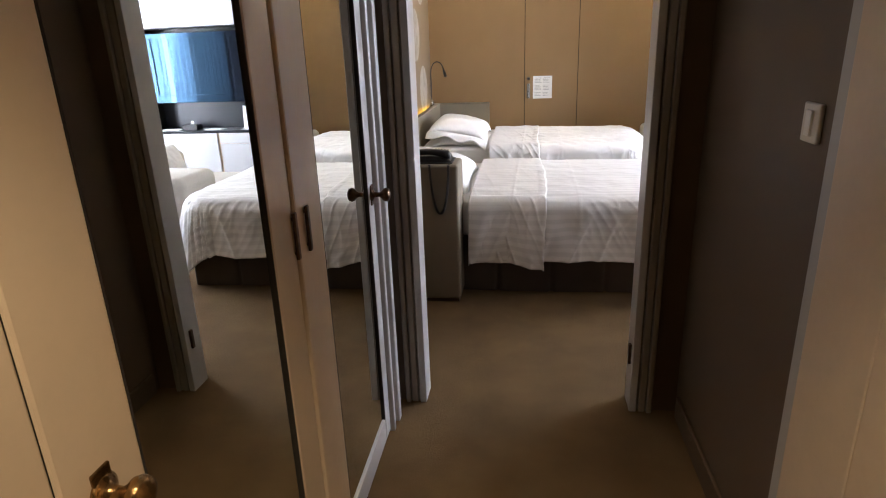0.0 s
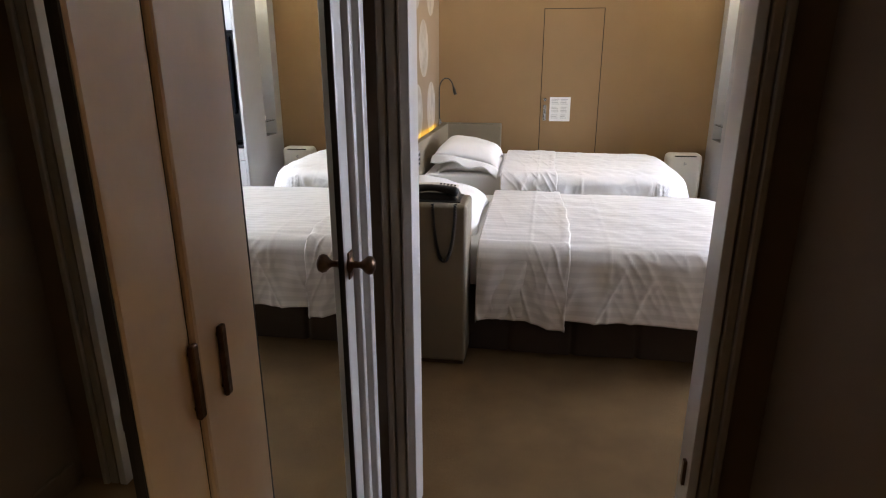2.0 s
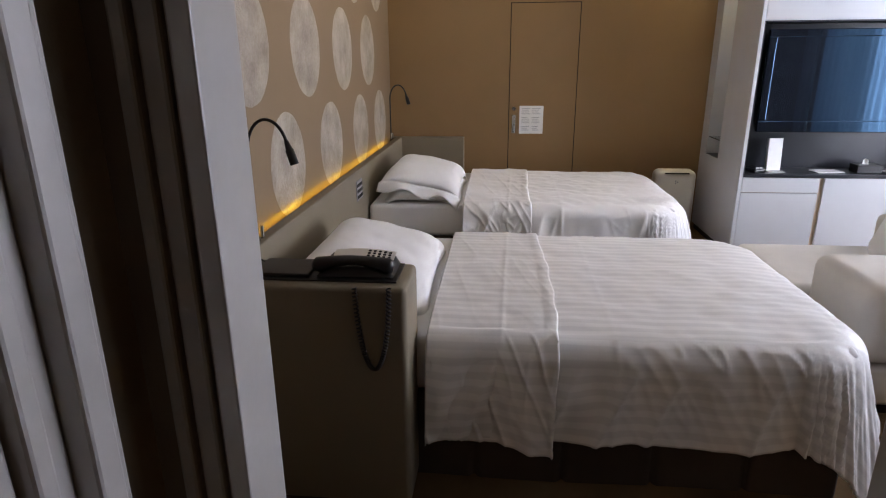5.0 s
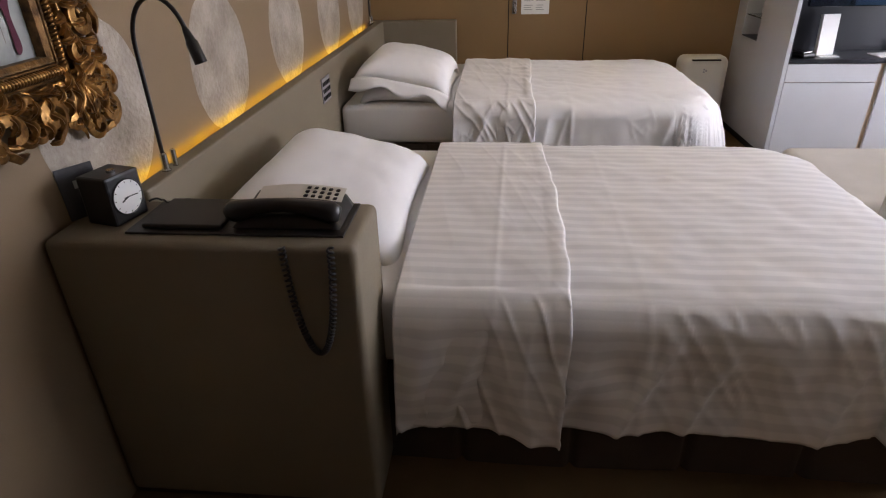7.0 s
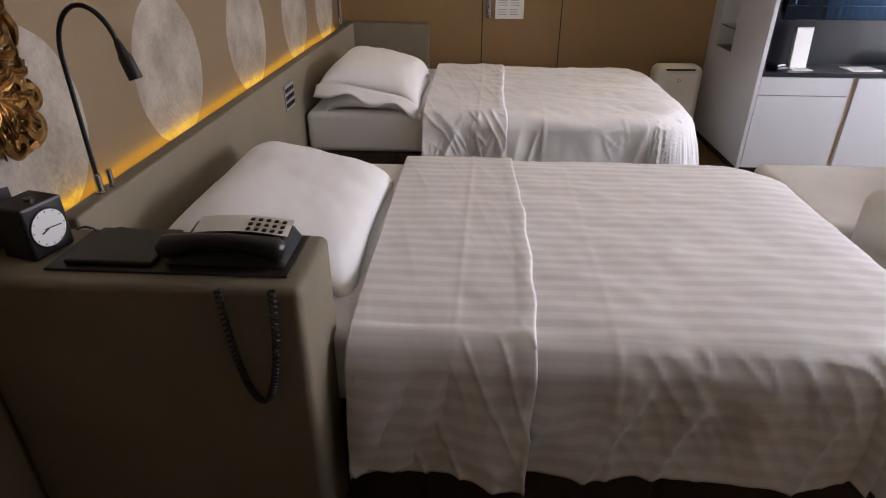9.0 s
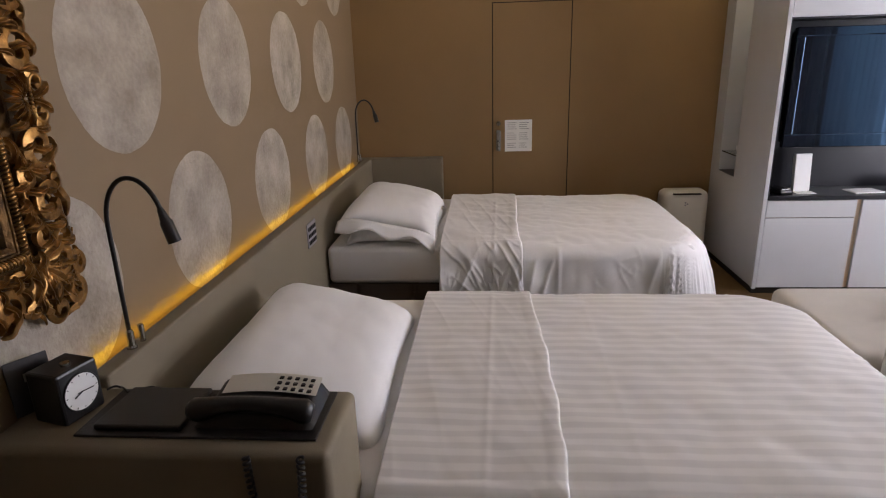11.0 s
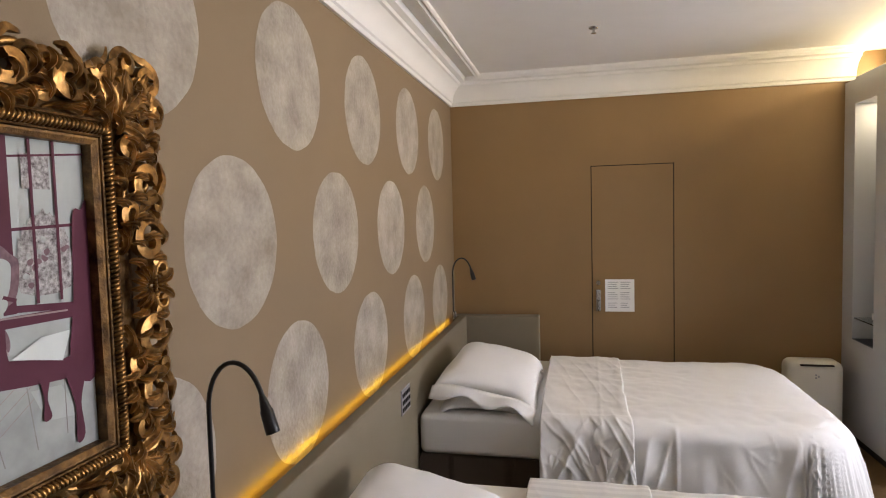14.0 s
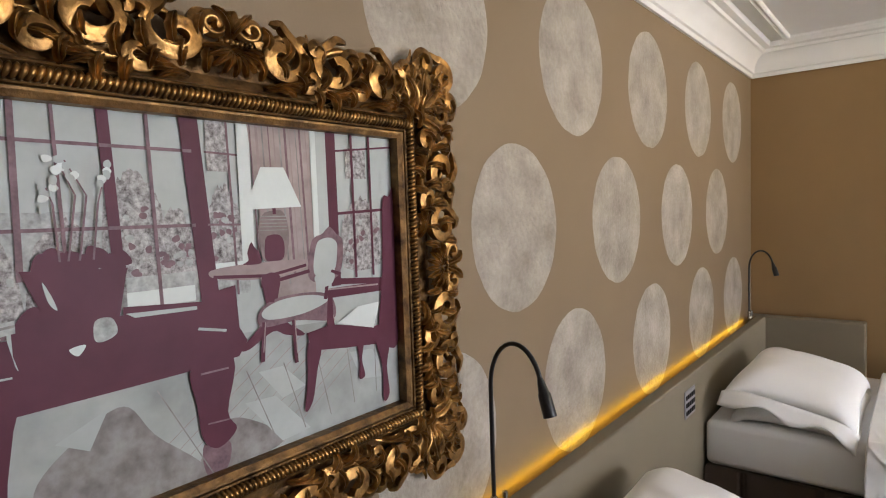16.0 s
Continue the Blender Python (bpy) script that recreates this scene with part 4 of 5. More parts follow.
def placer(side):
    along, out, (oy, oz) = Vector(side[2]), Vector(side[3]), side[4]
    squeeze = 0.82 if side[0] in ("top", "bottom") else 0.95
    def place(s, d, h):
        d = d if d < 0.055 else 0.055 + (d - 0.055) * squeeze
        return Vector((XL + h, oy, oz)) + along * s + out * d
    return place


for side in SIDES:
    place, ln = placer(side), side[1]
    bm = bmesh.new()
    n = int((ln + 0.066) / 0.0095)
    for k in range(n):
        s = -0.033 + (k + 0.5) * (ln + 0.066) / n
        c = []
        for i in range(7):
            q = i / 6 - 0.5
            c.append(place(s + 0.010 * q, 0.033 + 0.023 * q, 0.047 + 0.009 * math.cos(q * math.pi)))
        bm_tube(c, [0.0015, 0.0038, 0.0048, 0.005, 0.0048, 0.0038, 0.0015], 6, bm)
    part("rope_bead", bm, GOLD, pf, "gilt rope moulding", True)


def scroll(bm, place, s, d, r, turns, start, hand, h, tail, thick):
    """A spiral volute with a tail that sweeps away along the side."""
    pts, rad = [], []
    n = 34
    for i in range(n):
        q = i / (n - 1)
        rr = r * (0.28 + 0.72 * q)
        a = start + hand * turns * 2 * math.pi * q
        pts.append(place(s + rr * math.cos(a), d + rr * math.sin(a), h + 0.008 * (1 - q)))
        rad.append(thick * (0.55 + 0.6 * math.sin(math.pi * min(1, 0.15 + 0.75 * q))))
    a = start + hand * turns * 2 * math.pi
    px, py = s + r * math.cos(a), d + r * math.sin(a)
    tx, ty = -hand * math.sin(a), hand * math.cos(a)
    for i in range(1, 15):
        q = i / 14
        bend = hand * 0.9 * q
        vx, vy = tx * math.cos(-bend) - ty * math.sin(-bend), tx * math.sin(-bend) + ty * math.cos(-bend)
        px, py = px + vx * tail / 14, py + vy * tail / 14
        py = min(py, BW + 0.012)
        pts.append(place(px, py, h - 0.012 * q))
        rad.append(thick * (1.0 - 0.8 * q))
    bm_tube(pts, rad, 16, bm, 0.18)


def leaf(bm, place, s, d, ang, ln, wd, h, curl):
    """A ridged acanthus lobe that starts at (s, d) and curls sideways and off the wall."""
    def fn(u, v):
        c = 2 * v - 1
        a = ang + curl * u * u
        w = wd * math.sin(math.pi * (0.12 + 0.86 * u)) ** 0.7 * (1 - 0.15 * math.cos(u * 18))
        sx, sy = s + ln * u * math.cos(ang + curl * u * 0.5), d + ln * u * math.sin(ang + curl * u * 0.5)
        hh = h + 0.020 * math.sin(math.pi * u * 0.85) + 0.006 * (1 - c * c) - 0.0045 * math.cos(c * 7.5)
        return place(sx - math.sin(a) * c * w / 2, sy + math.cos(a) * c * w / 2, hh)
    bm_grid(9, 8, fn, bm)


for side in SIDES:
    place, ln = placer(side), side[1]
    half = ln / 2
    units = 4 if ln > 0.7 else 3
    step = (half + 0.10) / units
    for mirror in (-1, 1):
        for k in range(units):
            # mirrored about the side's middle
            def pl(s, d, h, place=place, mirror=mirror, half=half):
                return place(half + mirror * s, d, h)
            c = 0.035 + step * (k + 0.5)
            up = (k % 2 == 0)
            j = rng.uniform(-0.006, 0.006)
            hand = 1 if up else -1
            for spec in ((c, 0.140 + j, 0.050, 0.98, 0.9 + (k % 2) * 1.1, hand, 0.046, 0.15, 0.0118),
                         (c + step * 0.48, 0.092 - j, 0.030, 0.95, 2.0 + k, -hand, 0.046, 0.10, 0.0085),
                         (c - step * 0.36, 0.170 + j, 0.026, 0.9, 3.4 + k, hand, 0.044, 0.07, 0.0082),
                         (c + step * 0.42, 0.168, 0.024, 0.9, 5.1 - k, -hand, 0.042, 0.06, 0.0082)):
                bm = bmesh.new()
                scroll(bm, pl, *spec)
                part("scroll", bm, GOLD, pf, "", True, 60)
            # short curled lobes springing from the stem
            bm = bmesh.new()
            for q in range(6):
                u = c - step * 0.5 + step * q / 6
                lean = (0.75 if q % 2 else -0.55) + rng.uniform(-0.12, 0.12)
                leaf(bm, pl, u, 0.108 + 0.028 * math.sin(math.pi * u / step), lean, 0.056, 0.024, 0.040 + 0.003 * (q % 2), 1.5 if q % 2 else -1.3)
            part("leaf_spray", bm, GOLD, pf, "", True, 70)
            bm = bmesh.new()
            for q in range(5):
                leaf(bm, pl, c + step * (0.12 * q - 0.2), 0.066 + 0.003 * q, 0.25 + 0.16 * q, 0.058 - 0.003 * q, 0.019, 0.036, -0.9)
            part("leaf_spray", bm, GOLD, pf, "", True, 70)
        # waving stem from the middle to the corner
        n = 60
        line = [(0.03 + (half + 0.07) * i / n) for i in range(n + 1)]
        bm = bmesh.new()
        bm_tube([pl(u, 0.108 + 0.028 * math.sin(math.pi * u / step), 0.040) for u in line], [0.010 - 0.004 * i / n for i in range(n + 1)], 10, bm, 0.12)
        part("stem", bm, GOLD, pf, "", True, 60)
        # rolled outer rim
        bm = bmesh.new()
        bm_tube([pl(u, 0.176 + 0.012 * math.cos(2 * math.pi * u / step), 0.030 + 0.006 * math.cos(2 * math.pi * u / step)) for u in line], 0.0085, 10, bm)
        part("rim", bm, GOLD, pf, "", True, 60)
    # flower in the middle of each side
    bm = bmesh.new()
    for q in range(9):
        a = math.pi + 0.05 + (math.pi - 0.1) * q / 8
        leaf(bm, place, half, 0.132, a, 0.058, 0.017, 0.044, 0.0)
    for q in range(7):
        bmesh.ops.create_icosphere(bm, subdivisions=1, radius=0.0065, matrix=Matrix.Translation(place(half - 0.028 + 0.0093 * q, 0.141, 0.064)))
    for sg in (-1, 1):
        def pl(s, d, h, sg=sg):
            return place(half + sg * s, d, h)
        scroll(bm, pl, 0.036, 0.178, 0.024, 1.2, 4.2, -1, 0.048, 0.07, 0.008)
        leaf(bm, pl, 0.0, 0.155, 1.25, 0.066, 0.02, 0.044, -0.5)
    part("flower_carving", bm, GOLD, pf, "gilt daisy ornament", True, 70)

# corner leaves
for sy, oy in ((-1, IY0), (1, IY1)):
    for sz, oz in ((-1, IZ0), (1, IZ1)):
        def pl(s, d, h, sy=sy, sz=sz, oy=oy, oz=oz):
            return Vector((XL + h, oy + sy * s, oz + sz * d))
        for q in range(5):
            bm = bmesh.new()
            leaf(bm, pl, 0.055, 0.055, -0.05 + 0.42 * q, 0.095 + 0.03 * math.sin(math.pi * q / 4), 0.036, 0.040, 0.6 * (q - 2) / 2)
            part("corner_leaf", bm, GOLD, pf, "", True, 70)
        bm = bmesh.new()
        scroll(bm, pl, 0.155, 0.160, 0.038, 1.2, 0.2, 1, 0.044, 0.05, 0.012)
        scroll(bm, pl, 0.185, 0.095, 0.028, 1.15, 5.0, -1, 0.042, 0.06, 0.010)
        scroll(bm, pl, 0.095, 0.185, 0.028, 1.15, 2.6, 1, 0.042, 0.06, 0.010)
        scroll(bm, pl, 0.150, 0.045, 0.022, 1.15, 4.0, 1, 0.042, 0.06, 0.008)
        scroll(bm, pl, 0.045, 0.150, 0.022, 1.15, 3.0, -1, 0.042, 0.06, 0.008)
        part("scroll", bm, GOLD, pf, "", True, 60)
        bm = bmesh.new()
        for q in range(4):
            leaf(bm, pl, 0.12, 0.05 + 0.03 * q, -0.4 + 0.3 * q, 0.055, 0.026, 0.036, 0.7)
            leaf(bm, pl, 0.05 + 0.03 * q, 0.12, 1.97 - 0.3 * q, 0.055, 0.026, 0.036, -0.7)
        part("leaf_spray", bm, GOLD, pf, "", True, 70)

# ---- the photograph in the frame: flat tinted shapes ----
P_PALE = mat("photo_pale_grey", (0.44, 0.47, 0.45), 0.42, spec=0.12, vary=0.10, scale=5, grain=40, bump=0.0)
P_FLOOR = mat("photo_pale_floor", (0.38, 0.40, 0.38), 0.42, spec=0.12, vary=0.30, scale=7, grain=25, bump=0.0)
P_MAROON = mat("photo_maroon", (0.105, 0.032, 0.050), 0.42, spec=0.12, vary=0.15, scale=6, grain=30, bump=0.0)
P_ROSE = mat("photo_rose_grey", (0.34, 0.26, 0.25), 0.42, spec=0.12, vary=0.2, scale=14, grain=60, bump=0.0)
P_SHRUB = mat("photo_mottled_shrubs", (0.14, 0.11, 0.11), 0.42, spec=0.12, vary=0.5, scale=120, grain=420, bump=0.0, second=(0.62, 0.60, 0.58))
P_WHITE = mat("photo_white", (0.66, 0.70, 0.67), 0.42, spec=0.12, vary=0.05, bump=0.0)
P_DRAPE = mat("photo_drape", (0.30, 0.235, 0.22), 0.42, spec=0.12, vary=0.25, scale=9, grain=60, bump=0.0, second=(0.46, 0.38, 0.36))
PX = XL + 0.016
DEPTH = [0]


def shape(name, material, pts):
    """A flat patch of the photograph; pts: across and up, 0 to 1 over the picture."""
    DEPTH[0] += 1
    bm = bmesh.new()
    bm.faces.new([bm.verts.new((PX + 0.00002 * DEPTH[0], 3.01 + 0.74 * min(max(u, -0.06), 1.065), 1.25 + 0.59 * min(max(v, -0.02), 1.02))) for u, v in pts])
    return part(name, bm, material, pf)


def rect(name, material, u0, v0, u1, v1):
    return shape(name, material, ((u0, v0), (u1, v0), (u1, v1), (u0, v1)))


def bar(name, material, a, b, w):
    """A straight stroke from a to b, w wide."""
    d = Vector((b[0] - a[0], b[1] - a[1])).normalized() * w / 2
    return shape(name, material, ((a[0] - d.y, a[1] + d.x), (a[0] + d.y, a[1] - d.x), (b[0] + d.y, b[1] - d.x), (b[0] - d.y, b[1] + d.x)))


def smooth_shape(name, material, pts, n=6):
    """A closed outline rounded through its points."""
    out = []
    m = len(pts)
    for i in range(m):
        p0, p1, p2, p3 = (Vector(pts[(i + k) % m]) for k in (-1, 0, 1, 2))
        for k in range(n):
            t = k / n
            out.append(0.5 * (2 * p1 + (p2 - p0) * t + (2 * p0 - 5 * p1 + 4 * p2 - p3) * t * t + (3 * p1 - p0 - 3 * p2 + p3) * t ** 3))
    return shape(name, material, [tuple(p) for p in out])


rect("photo_sheet", P_PALE, -0.06, -0.02, 1.065, 1.02)
shape("photo_floor", P_FLOOR, ((-0.06, -0.02), (1.065, -0.02), (1.065, 0.34), (0.5, 0.38), (-0.06, 0.50)))
for k in range(9):
    u = 0.46 + 0.055 * k
    bar("photo_floor_joint", P_ROSE, (u - 0.30, -0.02), (u + 0.12, 0.33), 0.002)
# daylight and shade on the floor
P_BROWN = mat("photo_brown_shade", (0.235, 0.20, 0.19), 0.42, spec=0.12, vary=0.3, scale=22, grain=90, bump=0.0, second=(0.36, 0.35, 0.33))
P_MID = mat("photo_mid_mauve", (0.20, 0.125, 0.14), 0.42, spec=0.12, vary=0.3, scale=40, grain=160, bump=0.0)
P_HAZE = mat("photo_hazy_garden", (0.34, 0.34, 0.33), 0.42, spec=0.12, vary=0.25, scale=60, grain=200, bump=0.0, second=(0.56, 0.58, 0.56))
smooth_shape("photo_floor_shade", P_BROWN, ((0.06, 0.10), (0.14, 0.20), (0.23, 0.25), (0.29, 0.15), (0.40, -0.02), (0.10, -0.02)))
smooth_shape("photo_floor_shade", P_BROWN, ((0.42, 0.10), (0.50, 0.12), (0.62, 0.0), (0.40, -0.02)))
smooth_shape("photo_leg_reflection", P_MID, ((0.40, 0.075), (0.465, 0.06), (0.455, -0.015), (0.405, -0.018)))
for pts in (((0.512, 0.16), (0.60, 0.155), (0.707, 0.01), (0.615, 0.0)), ((0.555, 0.245), (0.626, 0.245), (0.697, 0.16), (0.622, 0.14)), ((0.86, 0.23), (0.95, 0.22), (1.0, 0.10), (0.90, 0.12)), ((0.10, 0.20), (0.20, 0.255), (0.16, 0.16))):
    shape("photo_sun_patch", P_PALE, pts)
for k in range(7):
    bar("photo_floor_joint", P_BROWN, (0.42 + 0.09 * k, -0.02 + 0.012 * k), (0.30 + 0.11 * k, 0.27 - 0.005 * k), 0.003)
# garden behind the windows: haze, then bushes with ragged outlines
rect("photo_haze", P_HAZE, -0.06, 0.50, 0.545, 0.76)
for u0, u1, vt, base in ((-0.06, 0.06, 0.73, 0.46), (0.08, 0.215, 0.74, 0.50), (0.215, 0.335, 0.86, 0.56), (0.31, 0.41, 0.76, 0.58), (0.44, 0.525, 0.83, 0.58), (0.85, 1.0, 0.79, 0.54)):
    n = 22
    top = [(u0 + (u1 - u0) * k / n, vt - 0.10 * abs(2 * k / n - 1) ** 2.2 + rng.uniform(-0.012, 0.012)) for k in range(n + 1)]
    smooth_shape("photo_shrubs", P_SHRUB, [(u0, base)] + top + [(u1, base)], 3)
    for q in range(16):
        u, v = rng.uniform(u0 + 0.01, u1 - 0.01), rng.uniform(base + 0.02, vt - 0.08)
        smooth_shape("photo_foliage", P_MID if q % 3 else P_HAZE, [(u + rng.uniform(0.005, 0.012) * math.cos(a2), v + rng.uniform(0.006, 0.014) * math.sin(a2)) for a2 in (0, 1.0, 2.1, 3.1, 4.2, 5.2)], 2)
rect("photo_shrubs", P_SHRUB, 0.445, 0.87, 0.50, 1.02)
rect("photo_shrubs", P_SHRUB, 0.87, 0.86, 0.95, 0.97)
rect("photo_ledge", P_WHITE, 0.25, 0.50, 0.40, 0.545)
rect("photo_ledge", P_HAZE, 0.25, 0.545, 0.42, 0.585)
rect("photo_ledge", P_WHITE, 0.44, 0.555, 0.55, 0.60)
# mullions and glazing bars
for u, w in ((0.140, 0.007), (0.318, 0.008), (0.505, 0.006)):
    bar("photo_mullion", P_MID, (u - 0.006, 1.02), (u + 0.004, 0.50), w)
bar("photo_mullion", P_MID, (0.068, 1.02), (0.064, 0.60), 0.012)
bar("photo_mullion", P_MAROON, (0.224, 1.02), (0.238, 0.60), 0.024)
bar("photo_mullion", P_MAROON, (0.405, 1.02), (0.440, 0.42), 0.046)
for v in (0.925, 0.715):
    bar("photo_bar", P_MID, (-0.06, v + 0.004), (0.41, v), 0.009)
    bar("photo_bar", P_MID, (0.44, v), (0.53, v - 0.004), 0.006)
bar("photo_bar", P_MAROON, (0.24, 0.500), (0.44, 0.482), 0.020)
# drape in soft folds, narrow wall, right-hand window
rect("photo_wall", P_WHITE, 0.525, 0.58, 0.56, 1.02)
shape("photo_drape", P_DRAPE, ((0.555, 1.02), (0.745, 1.02), (0.745, 0.40), (0.60, 0.45)))
for k in range(11):
    u = 0.565 + 0.0165 * k + rng.uniform(-0.003, 0.003)
    bar("photo_drape_fold", (P_MID, P_ROSE, P_BROWN)[k % 3], (u, 1.02), (u + 0.012, 0.50 + rng.uniform(0, 0.08)), rng.uniform(0.003, 0.008))
rect("photo_wall", P_WHITE, 0.747, 0.60, 0.795, 1.02)
rect("photo_wall", P_PALE, 0.765, 0.36, 0.80, 1.02)
rect("photo_window_edge", P_MAROON, 0.80, 0.48, 0.835, 1.02)
for u in (0.895, 0.965):
    bar("photo_mullion", P_MAROON, (u, 1.02), (u, 0.50), 0.009)
bar("photo_bar", P_MAROON, (0.83, 0.735), (1.02, 0.745), 0.010)
bar("photo_bar", P_MAROON, (0.82, 0.495), (1.0, 0.475), 0.022)
bar("photo_bar", P_MAROON, (0.83, 0.955), (1.06, 0.985), 0.007)
# table lamp on a round table
smooth_shape("photo_lamp_base", mat("photo_lamp_tan", (0.22, 0.17, 0.16), 0.42, spec=0.12, vary=0.2, scale=30, bump=0.0), ((0.586, 0.592), (0.572, 0.68), (0.584, 0.735), (0.61, 0.75), (0.65, 0.745), (0.664, 0.67), (0.645, 0.592)))
smooth_shape("photo_lamp_shade_side", P_MAROON, ((0.592, 0.594), (0.59, 0.65), (0.60, 0.672), (0.635, 0.672), (0.648, 0.64), (0.64, 0.594)))
for k in range(5):
    bar("photo_lamp_ring", P_BROWN, (0.578, 0.69 + 0.011 * k), (0.66, 0.688 + 0.011 * k), 0.003)
bar("photo_lamp_neck", P_MAROON, (0.622, 0.765), (0.622, 0.74), 0.010)
shape("photo_lampshade", P_WHITE, ((0.588, 0.888), (0.657, 0.890), (0.708, 0.762), (0.536, 0.756)))
smooth_shape("photo_table_top", P_ROSE, ((0.436, 0.578), (0.50, 0.588), (0.64, 0.590), (0.718, 0.583), (0.716, 0.559), (0.60, 0.537), (0.46, 0.552)))
bar("photo_table_edge", P_MAROON, (0.445, 0.560), (0.60, 0.545), 0.010)
bar("photo_table_edge", P_MAROON, (0.60, 0.545), (0.715, 0.566), 0.010)
smooth_shape("photo_table_leg", P_MAROON, ((0.575, 0.54), (0.63, 0.54), (0.618, 0.42), (0.70, 0.335), (0.64, 0.345), (0.60, 0.365), (0.53, 0.325), (0.51, 0.335), (0.582, 0.42)), 4)
smooth_shape("photo_ornament", P_MAROON, ((0.525, 0.588), (0.54, 0.600), (0.538, 0.625), (0.55, 0.655), (0.558, 0.640), (0.572, 0.620), (0.575, 0.588)), 4)
# pale armchair
smooth_shape("photo_chair_back", P_MID, ((0.735, 0.64), (0.775, 0.668), (0.80, 0.690), (0.825, 0.665), (0.848, 0.63), (0.825, 0.515), (0.725, 0.515)))
smooth_shape("photo_chair_back", P_PALE, ((0.752, 0.63), (0.785, 0.652), (0.815, 0.645), (0.826, 0.615), (0.808, 0.53), (0.742, 0.53)))
smooth_shape("photo_chair_seat", P_MID, ((0.562, 0.435), (0.62, 0.470), (0.74, 0.470), (0.80, 0.44), (0.80, 0.365), (0.68, 0.385), (0.57, 0.385)))
smooth_shape("photo_chair_seat", P_PALE, ((0.572, 0.435), (0.63, 0.462), (0.73, 0.462), (0.785, 0.435), (0.70, 0.405), (0.59, 0.405)))
for a, b in (((0.61, 0.525), (0.725, 0.545)), ((0.612, 0.525), (0.602, 0.46)), ((0.80, 0.535), (0.835, 0.52)), ((0.79, 0.53), (0.775, 0.44))):
    bar("photo_chair_arm", P_MAROON, a, b, 0.012)
smooth_shape("photo_chair_pad", P_PALE, ((0.74, 0.515), (0.76, 0.535), (0.81, 0.525), (0.80, 0.49), (0.76, 0.485)))
for a, b in (((0.575, 0.40), (0.565, 0.275)), ((0.665, 0.39), (0.668, 0.245)), ((0.79, 0.40), (0.80, 0.33))):
    bar("photo_chair_leg", P_MAROON, a, b, 0.012)
    bar("photo_chair_leg", P_ROSE, (a[0] + 0.004, a[1]), (b[0] + 0.004, b[1] + 0.03), 0.003)
# dark chair
smooth_shape("photo_chair_back", P_MAROON, ((1.012, 0.77), (1.04, 0.795), (1.065, 0.785), (1.065, 0.24), (0.98, 0.27), (1.0, 0.50)))
shape("photo_chair_frame", P_MAROON, ((0.785, 0.475), (1.0, 0.470), (1.0, 0.435), (0.80, 0.440), (0.80, 0.345), (0.955, 0.305), (1.0, 0.31), (0.97, 0.235), (0.85, 0.250), (0.72, 0.272), (0.705, 0.335), (0.775, 0.345)))
shape("photo_chair_light", P_WHITE, ((0.812, 0.345), (0.895, 0.392), (0.985, 0.395), (0.955, 0.30)))
bar("photo_chair_arm", P_ROSE, (0.785, 0.472), (0.98, 0.462), 0.006)
for pts in (((0.708, 0.30), (0.752, 0.28), (0.735, 0.20), (0.715, 0.10), (0.688, 0.072), (0.70, 0.18)), ((0.96, 0.26), (1.02, 0.24), (1.005, 0.14), (1.012, 0.03), (0.985, 0.012), (0.985, 0.14)), ((0.885, 0.25), (0.91, 0.25), (0.902, 0.19), (0.912, 0.13), (0.888, 0.125), (0.892, 0.19))):
    smooth_shape("photo_chair_leg", P_MAROON, pts, 4)
# long dark table with planter, urn and orchids
shape("photo_long_table", P_MAROON, ((-0.06, 0.47), (0.10, 0.47), (0.24, 0.49), (0.40, 0.475), (0.45, 0.52), (0.50, 0.53), (0.505, 0.40), (0.525, 0.355), (0.50, 0.312), (0.392, 0.302), (0.231, 0.297), (0.042, 0.292), (0.035, 0.262), (0.02, 0.146), (0.01, -0.02), (-0.06, -0.02)))
smooth_shape("photo_table_leg", P_MAROON, ((0.378, 0.31), (0.485, 0.31), (0.462, 0.155), (0.483, 0.095), (0.435, 0.055), (0.397, 0.092), (0.386, 0.195)), 4)
bar("photo_leg_carving", P_MID, (0.40, 0.285), (0.47, 0.285), 0.006)
bar("photo_leg_carving", P_MID, (0.41, 0.135), (0.465, 0.13), 0.005)
shape("photo_planter", P_MAROON, ((0.062, 0.625), (0.255, 0.612), (0.250, 0.595), (0.228, 0.46), (0.19, 0.40), (0.12, 0.42), (0.10, 0.50)))
smooth_shape("photo_urn", P_MAROON, ((0.07, 0.535), (0.105, 0.525), (0.128, 0.46), (0.11, 0.395), (0.05, 0.395), (0.033, 0.46)))
smooth_shape("photo_glint", P_PALE, ((0.098, 0.595), (0.112, 0.56), (0.120, 0.525), (0.106, 0.545)))
smooth_shape("photo_glint", P_HAZE, ((0.185, 0.485), (0.216, 0.487), (0.226, 0.45), (0.205, 0.432), (0.182, 0.436)))
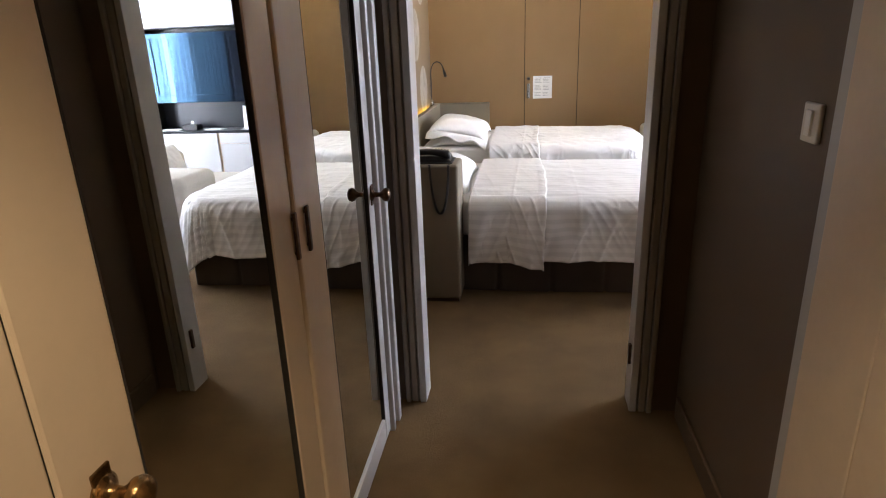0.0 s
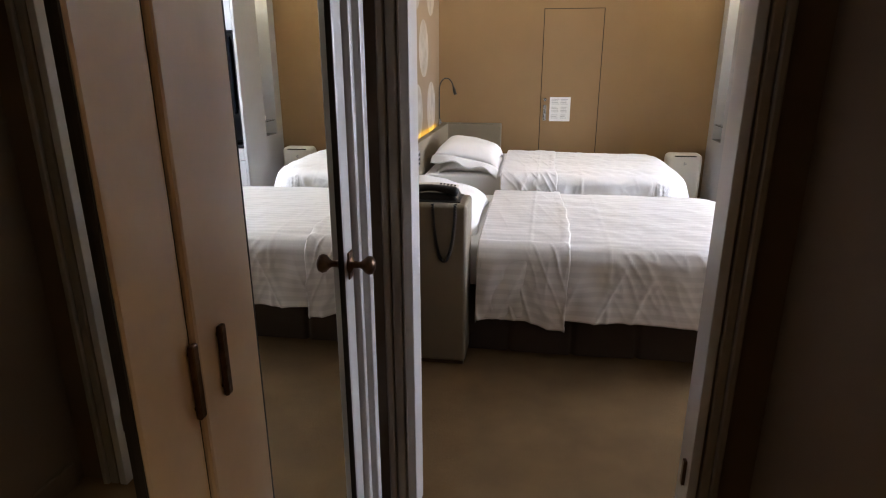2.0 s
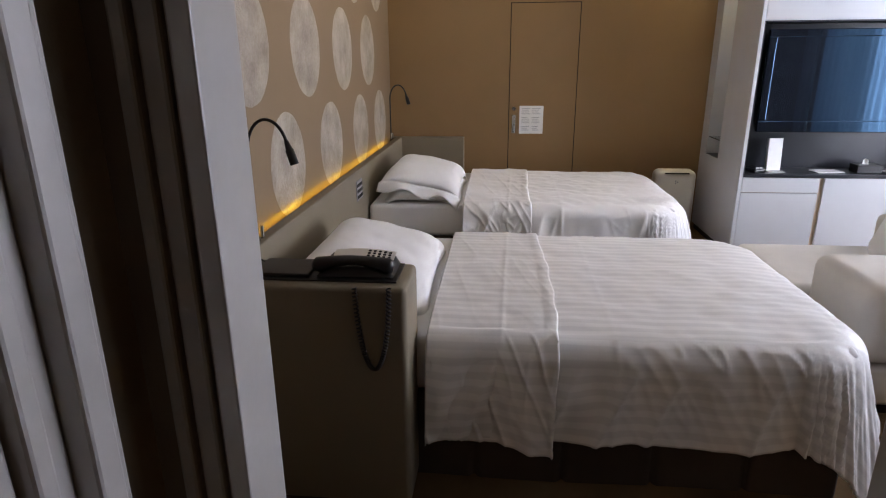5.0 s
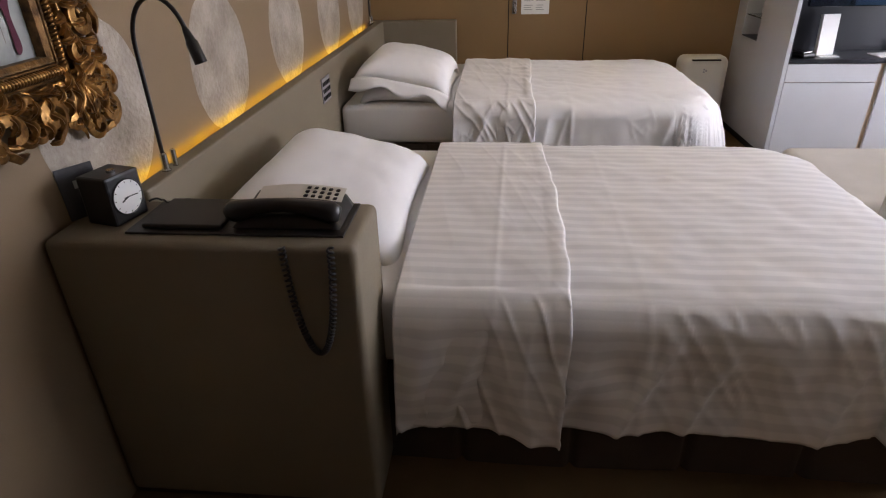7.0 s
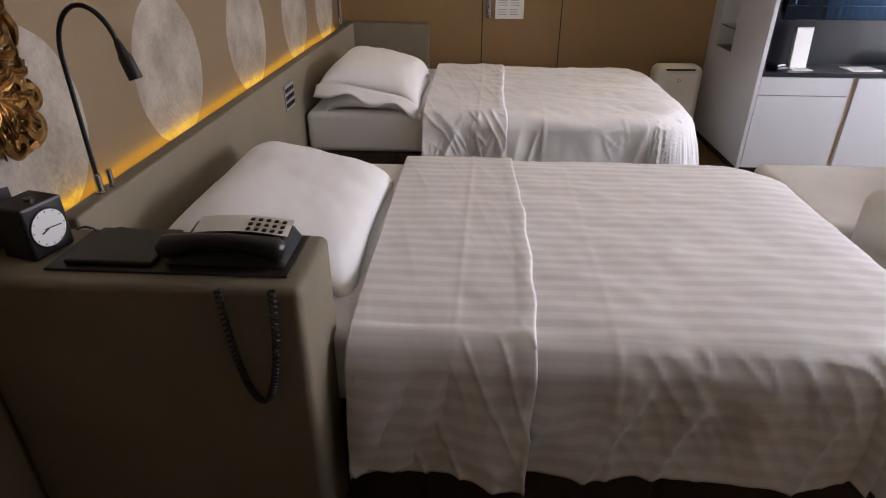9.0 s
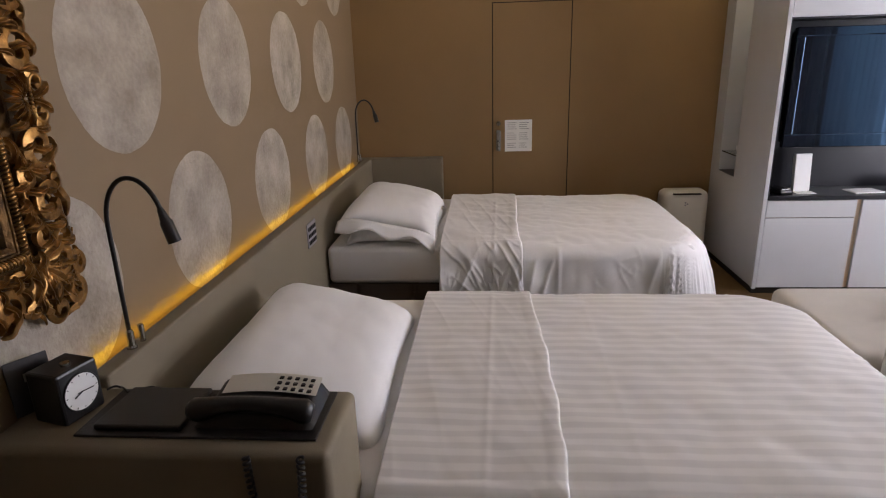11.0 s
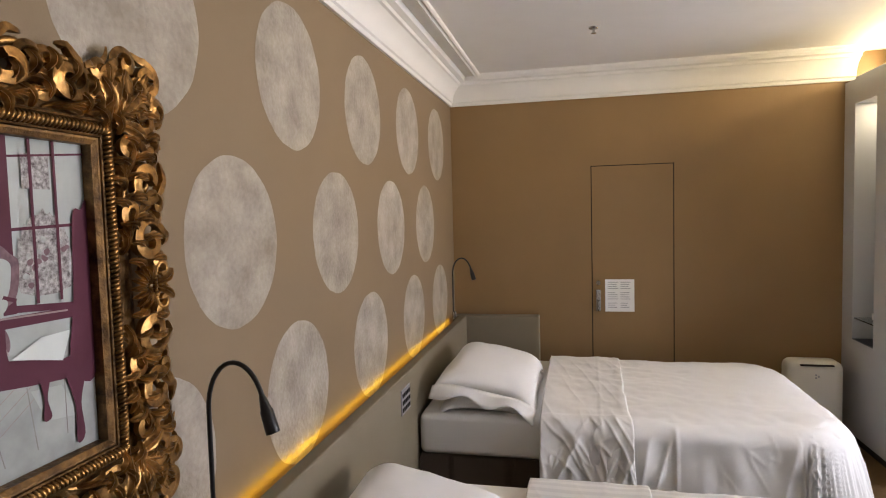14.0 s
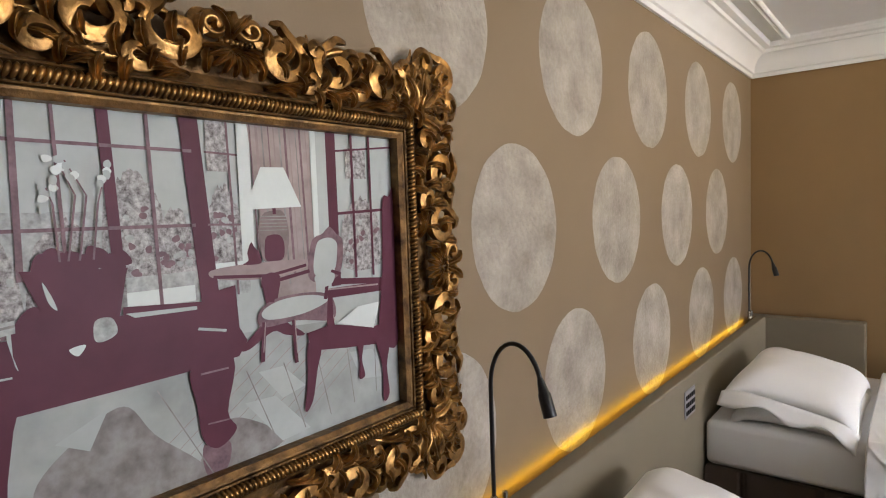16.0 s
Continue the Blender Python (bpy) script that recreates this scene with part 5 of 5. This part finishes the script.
smooth_shape("photo_glint", P_WHITE, ((0.135, 0.425), (0.165, 0.430), (0.15, 0.405)))
smooth_shape("photo_glint", P_PALE, ((0.036, 0.47), (0.042, 0.50), (0.044, 0.42), (0.05, 0.40)))
shape("photo_glint", P_PALE, ((0.245, 0.492), (0.40, 0.484), (0.40, 0.474), (0.262, 0.478)))
bar("photo_glint", P_PALE, (-0.06, 0.385), (0.04, 0.384), 0.005)
bar("photo_glint", P_PALE, (0.40, 0.418), (0.47, 0.398), 0.008)
shape("photo_books", P_HAZE, ((-0.06, 0.50), (0.05, 0.515), (0.05, 0.485), (-0.06, 0.465)))
bar("photo_books", P_BROWN, (-0.06, 0.487), (0.05, 0.502), 0.006)
for q in range(12):
    u, v = 0.10 + 0.013 * q, 0.62 + rng.uniform(0.0, 0.02)
    smooth_shape("photo_leaf", P_MAROON, ((u - 0.018, v - 0.01), (u - 0.01, v + 0.025 + rng.uniform(0, 0.015)), (u + 0.012, v + rng.uniform(0.01, 0.035)), (u + 0.02, v - 0.012)), 3)
for a, b, c in (((0.13, 0.64), (0.125, 0.78), (0.115, 0.82)), ((0.145, 0.64), (0.165, 0.80), (0.135, 0.89)), ((0.165, 0.64), (0.185, 0.80), (0.150, 0.885)), ((0.19, 0.64), (0.205, 0.78), (0.225, 0.87))):
    bar("photo_orchid_stem", P_MID, a, b, 0.004)
    bar("photo_orchid_stem", P_MID, b, c, 0.003)
    for q in range(5):
        u, v = c[0] + rng.uniform(-0.016, 0.016), c[1] - 0.012 * q + rng.uniform(-0.01, 0.01)
        smooth_shape("photo_orchid", (P_PALE, P_WHITE)[q % 2], [(u + rng.uniform(0.006, 0.012) * math.cos(a2), v + rng.uniform(0.007, 0.014) * math.sin(a2)) for a2 in (0, 1.25, 2.5, 3.8, 5.0)], 3)
# board behind the photograph
board = bm_box((XL + 0.001, IY0 - 0.05, IZ0 - 0.05), (XL + 0.0155, IY1 + 0.05, IZ1 + 0.05))
part("backing", board, GOLDDARK, pf)
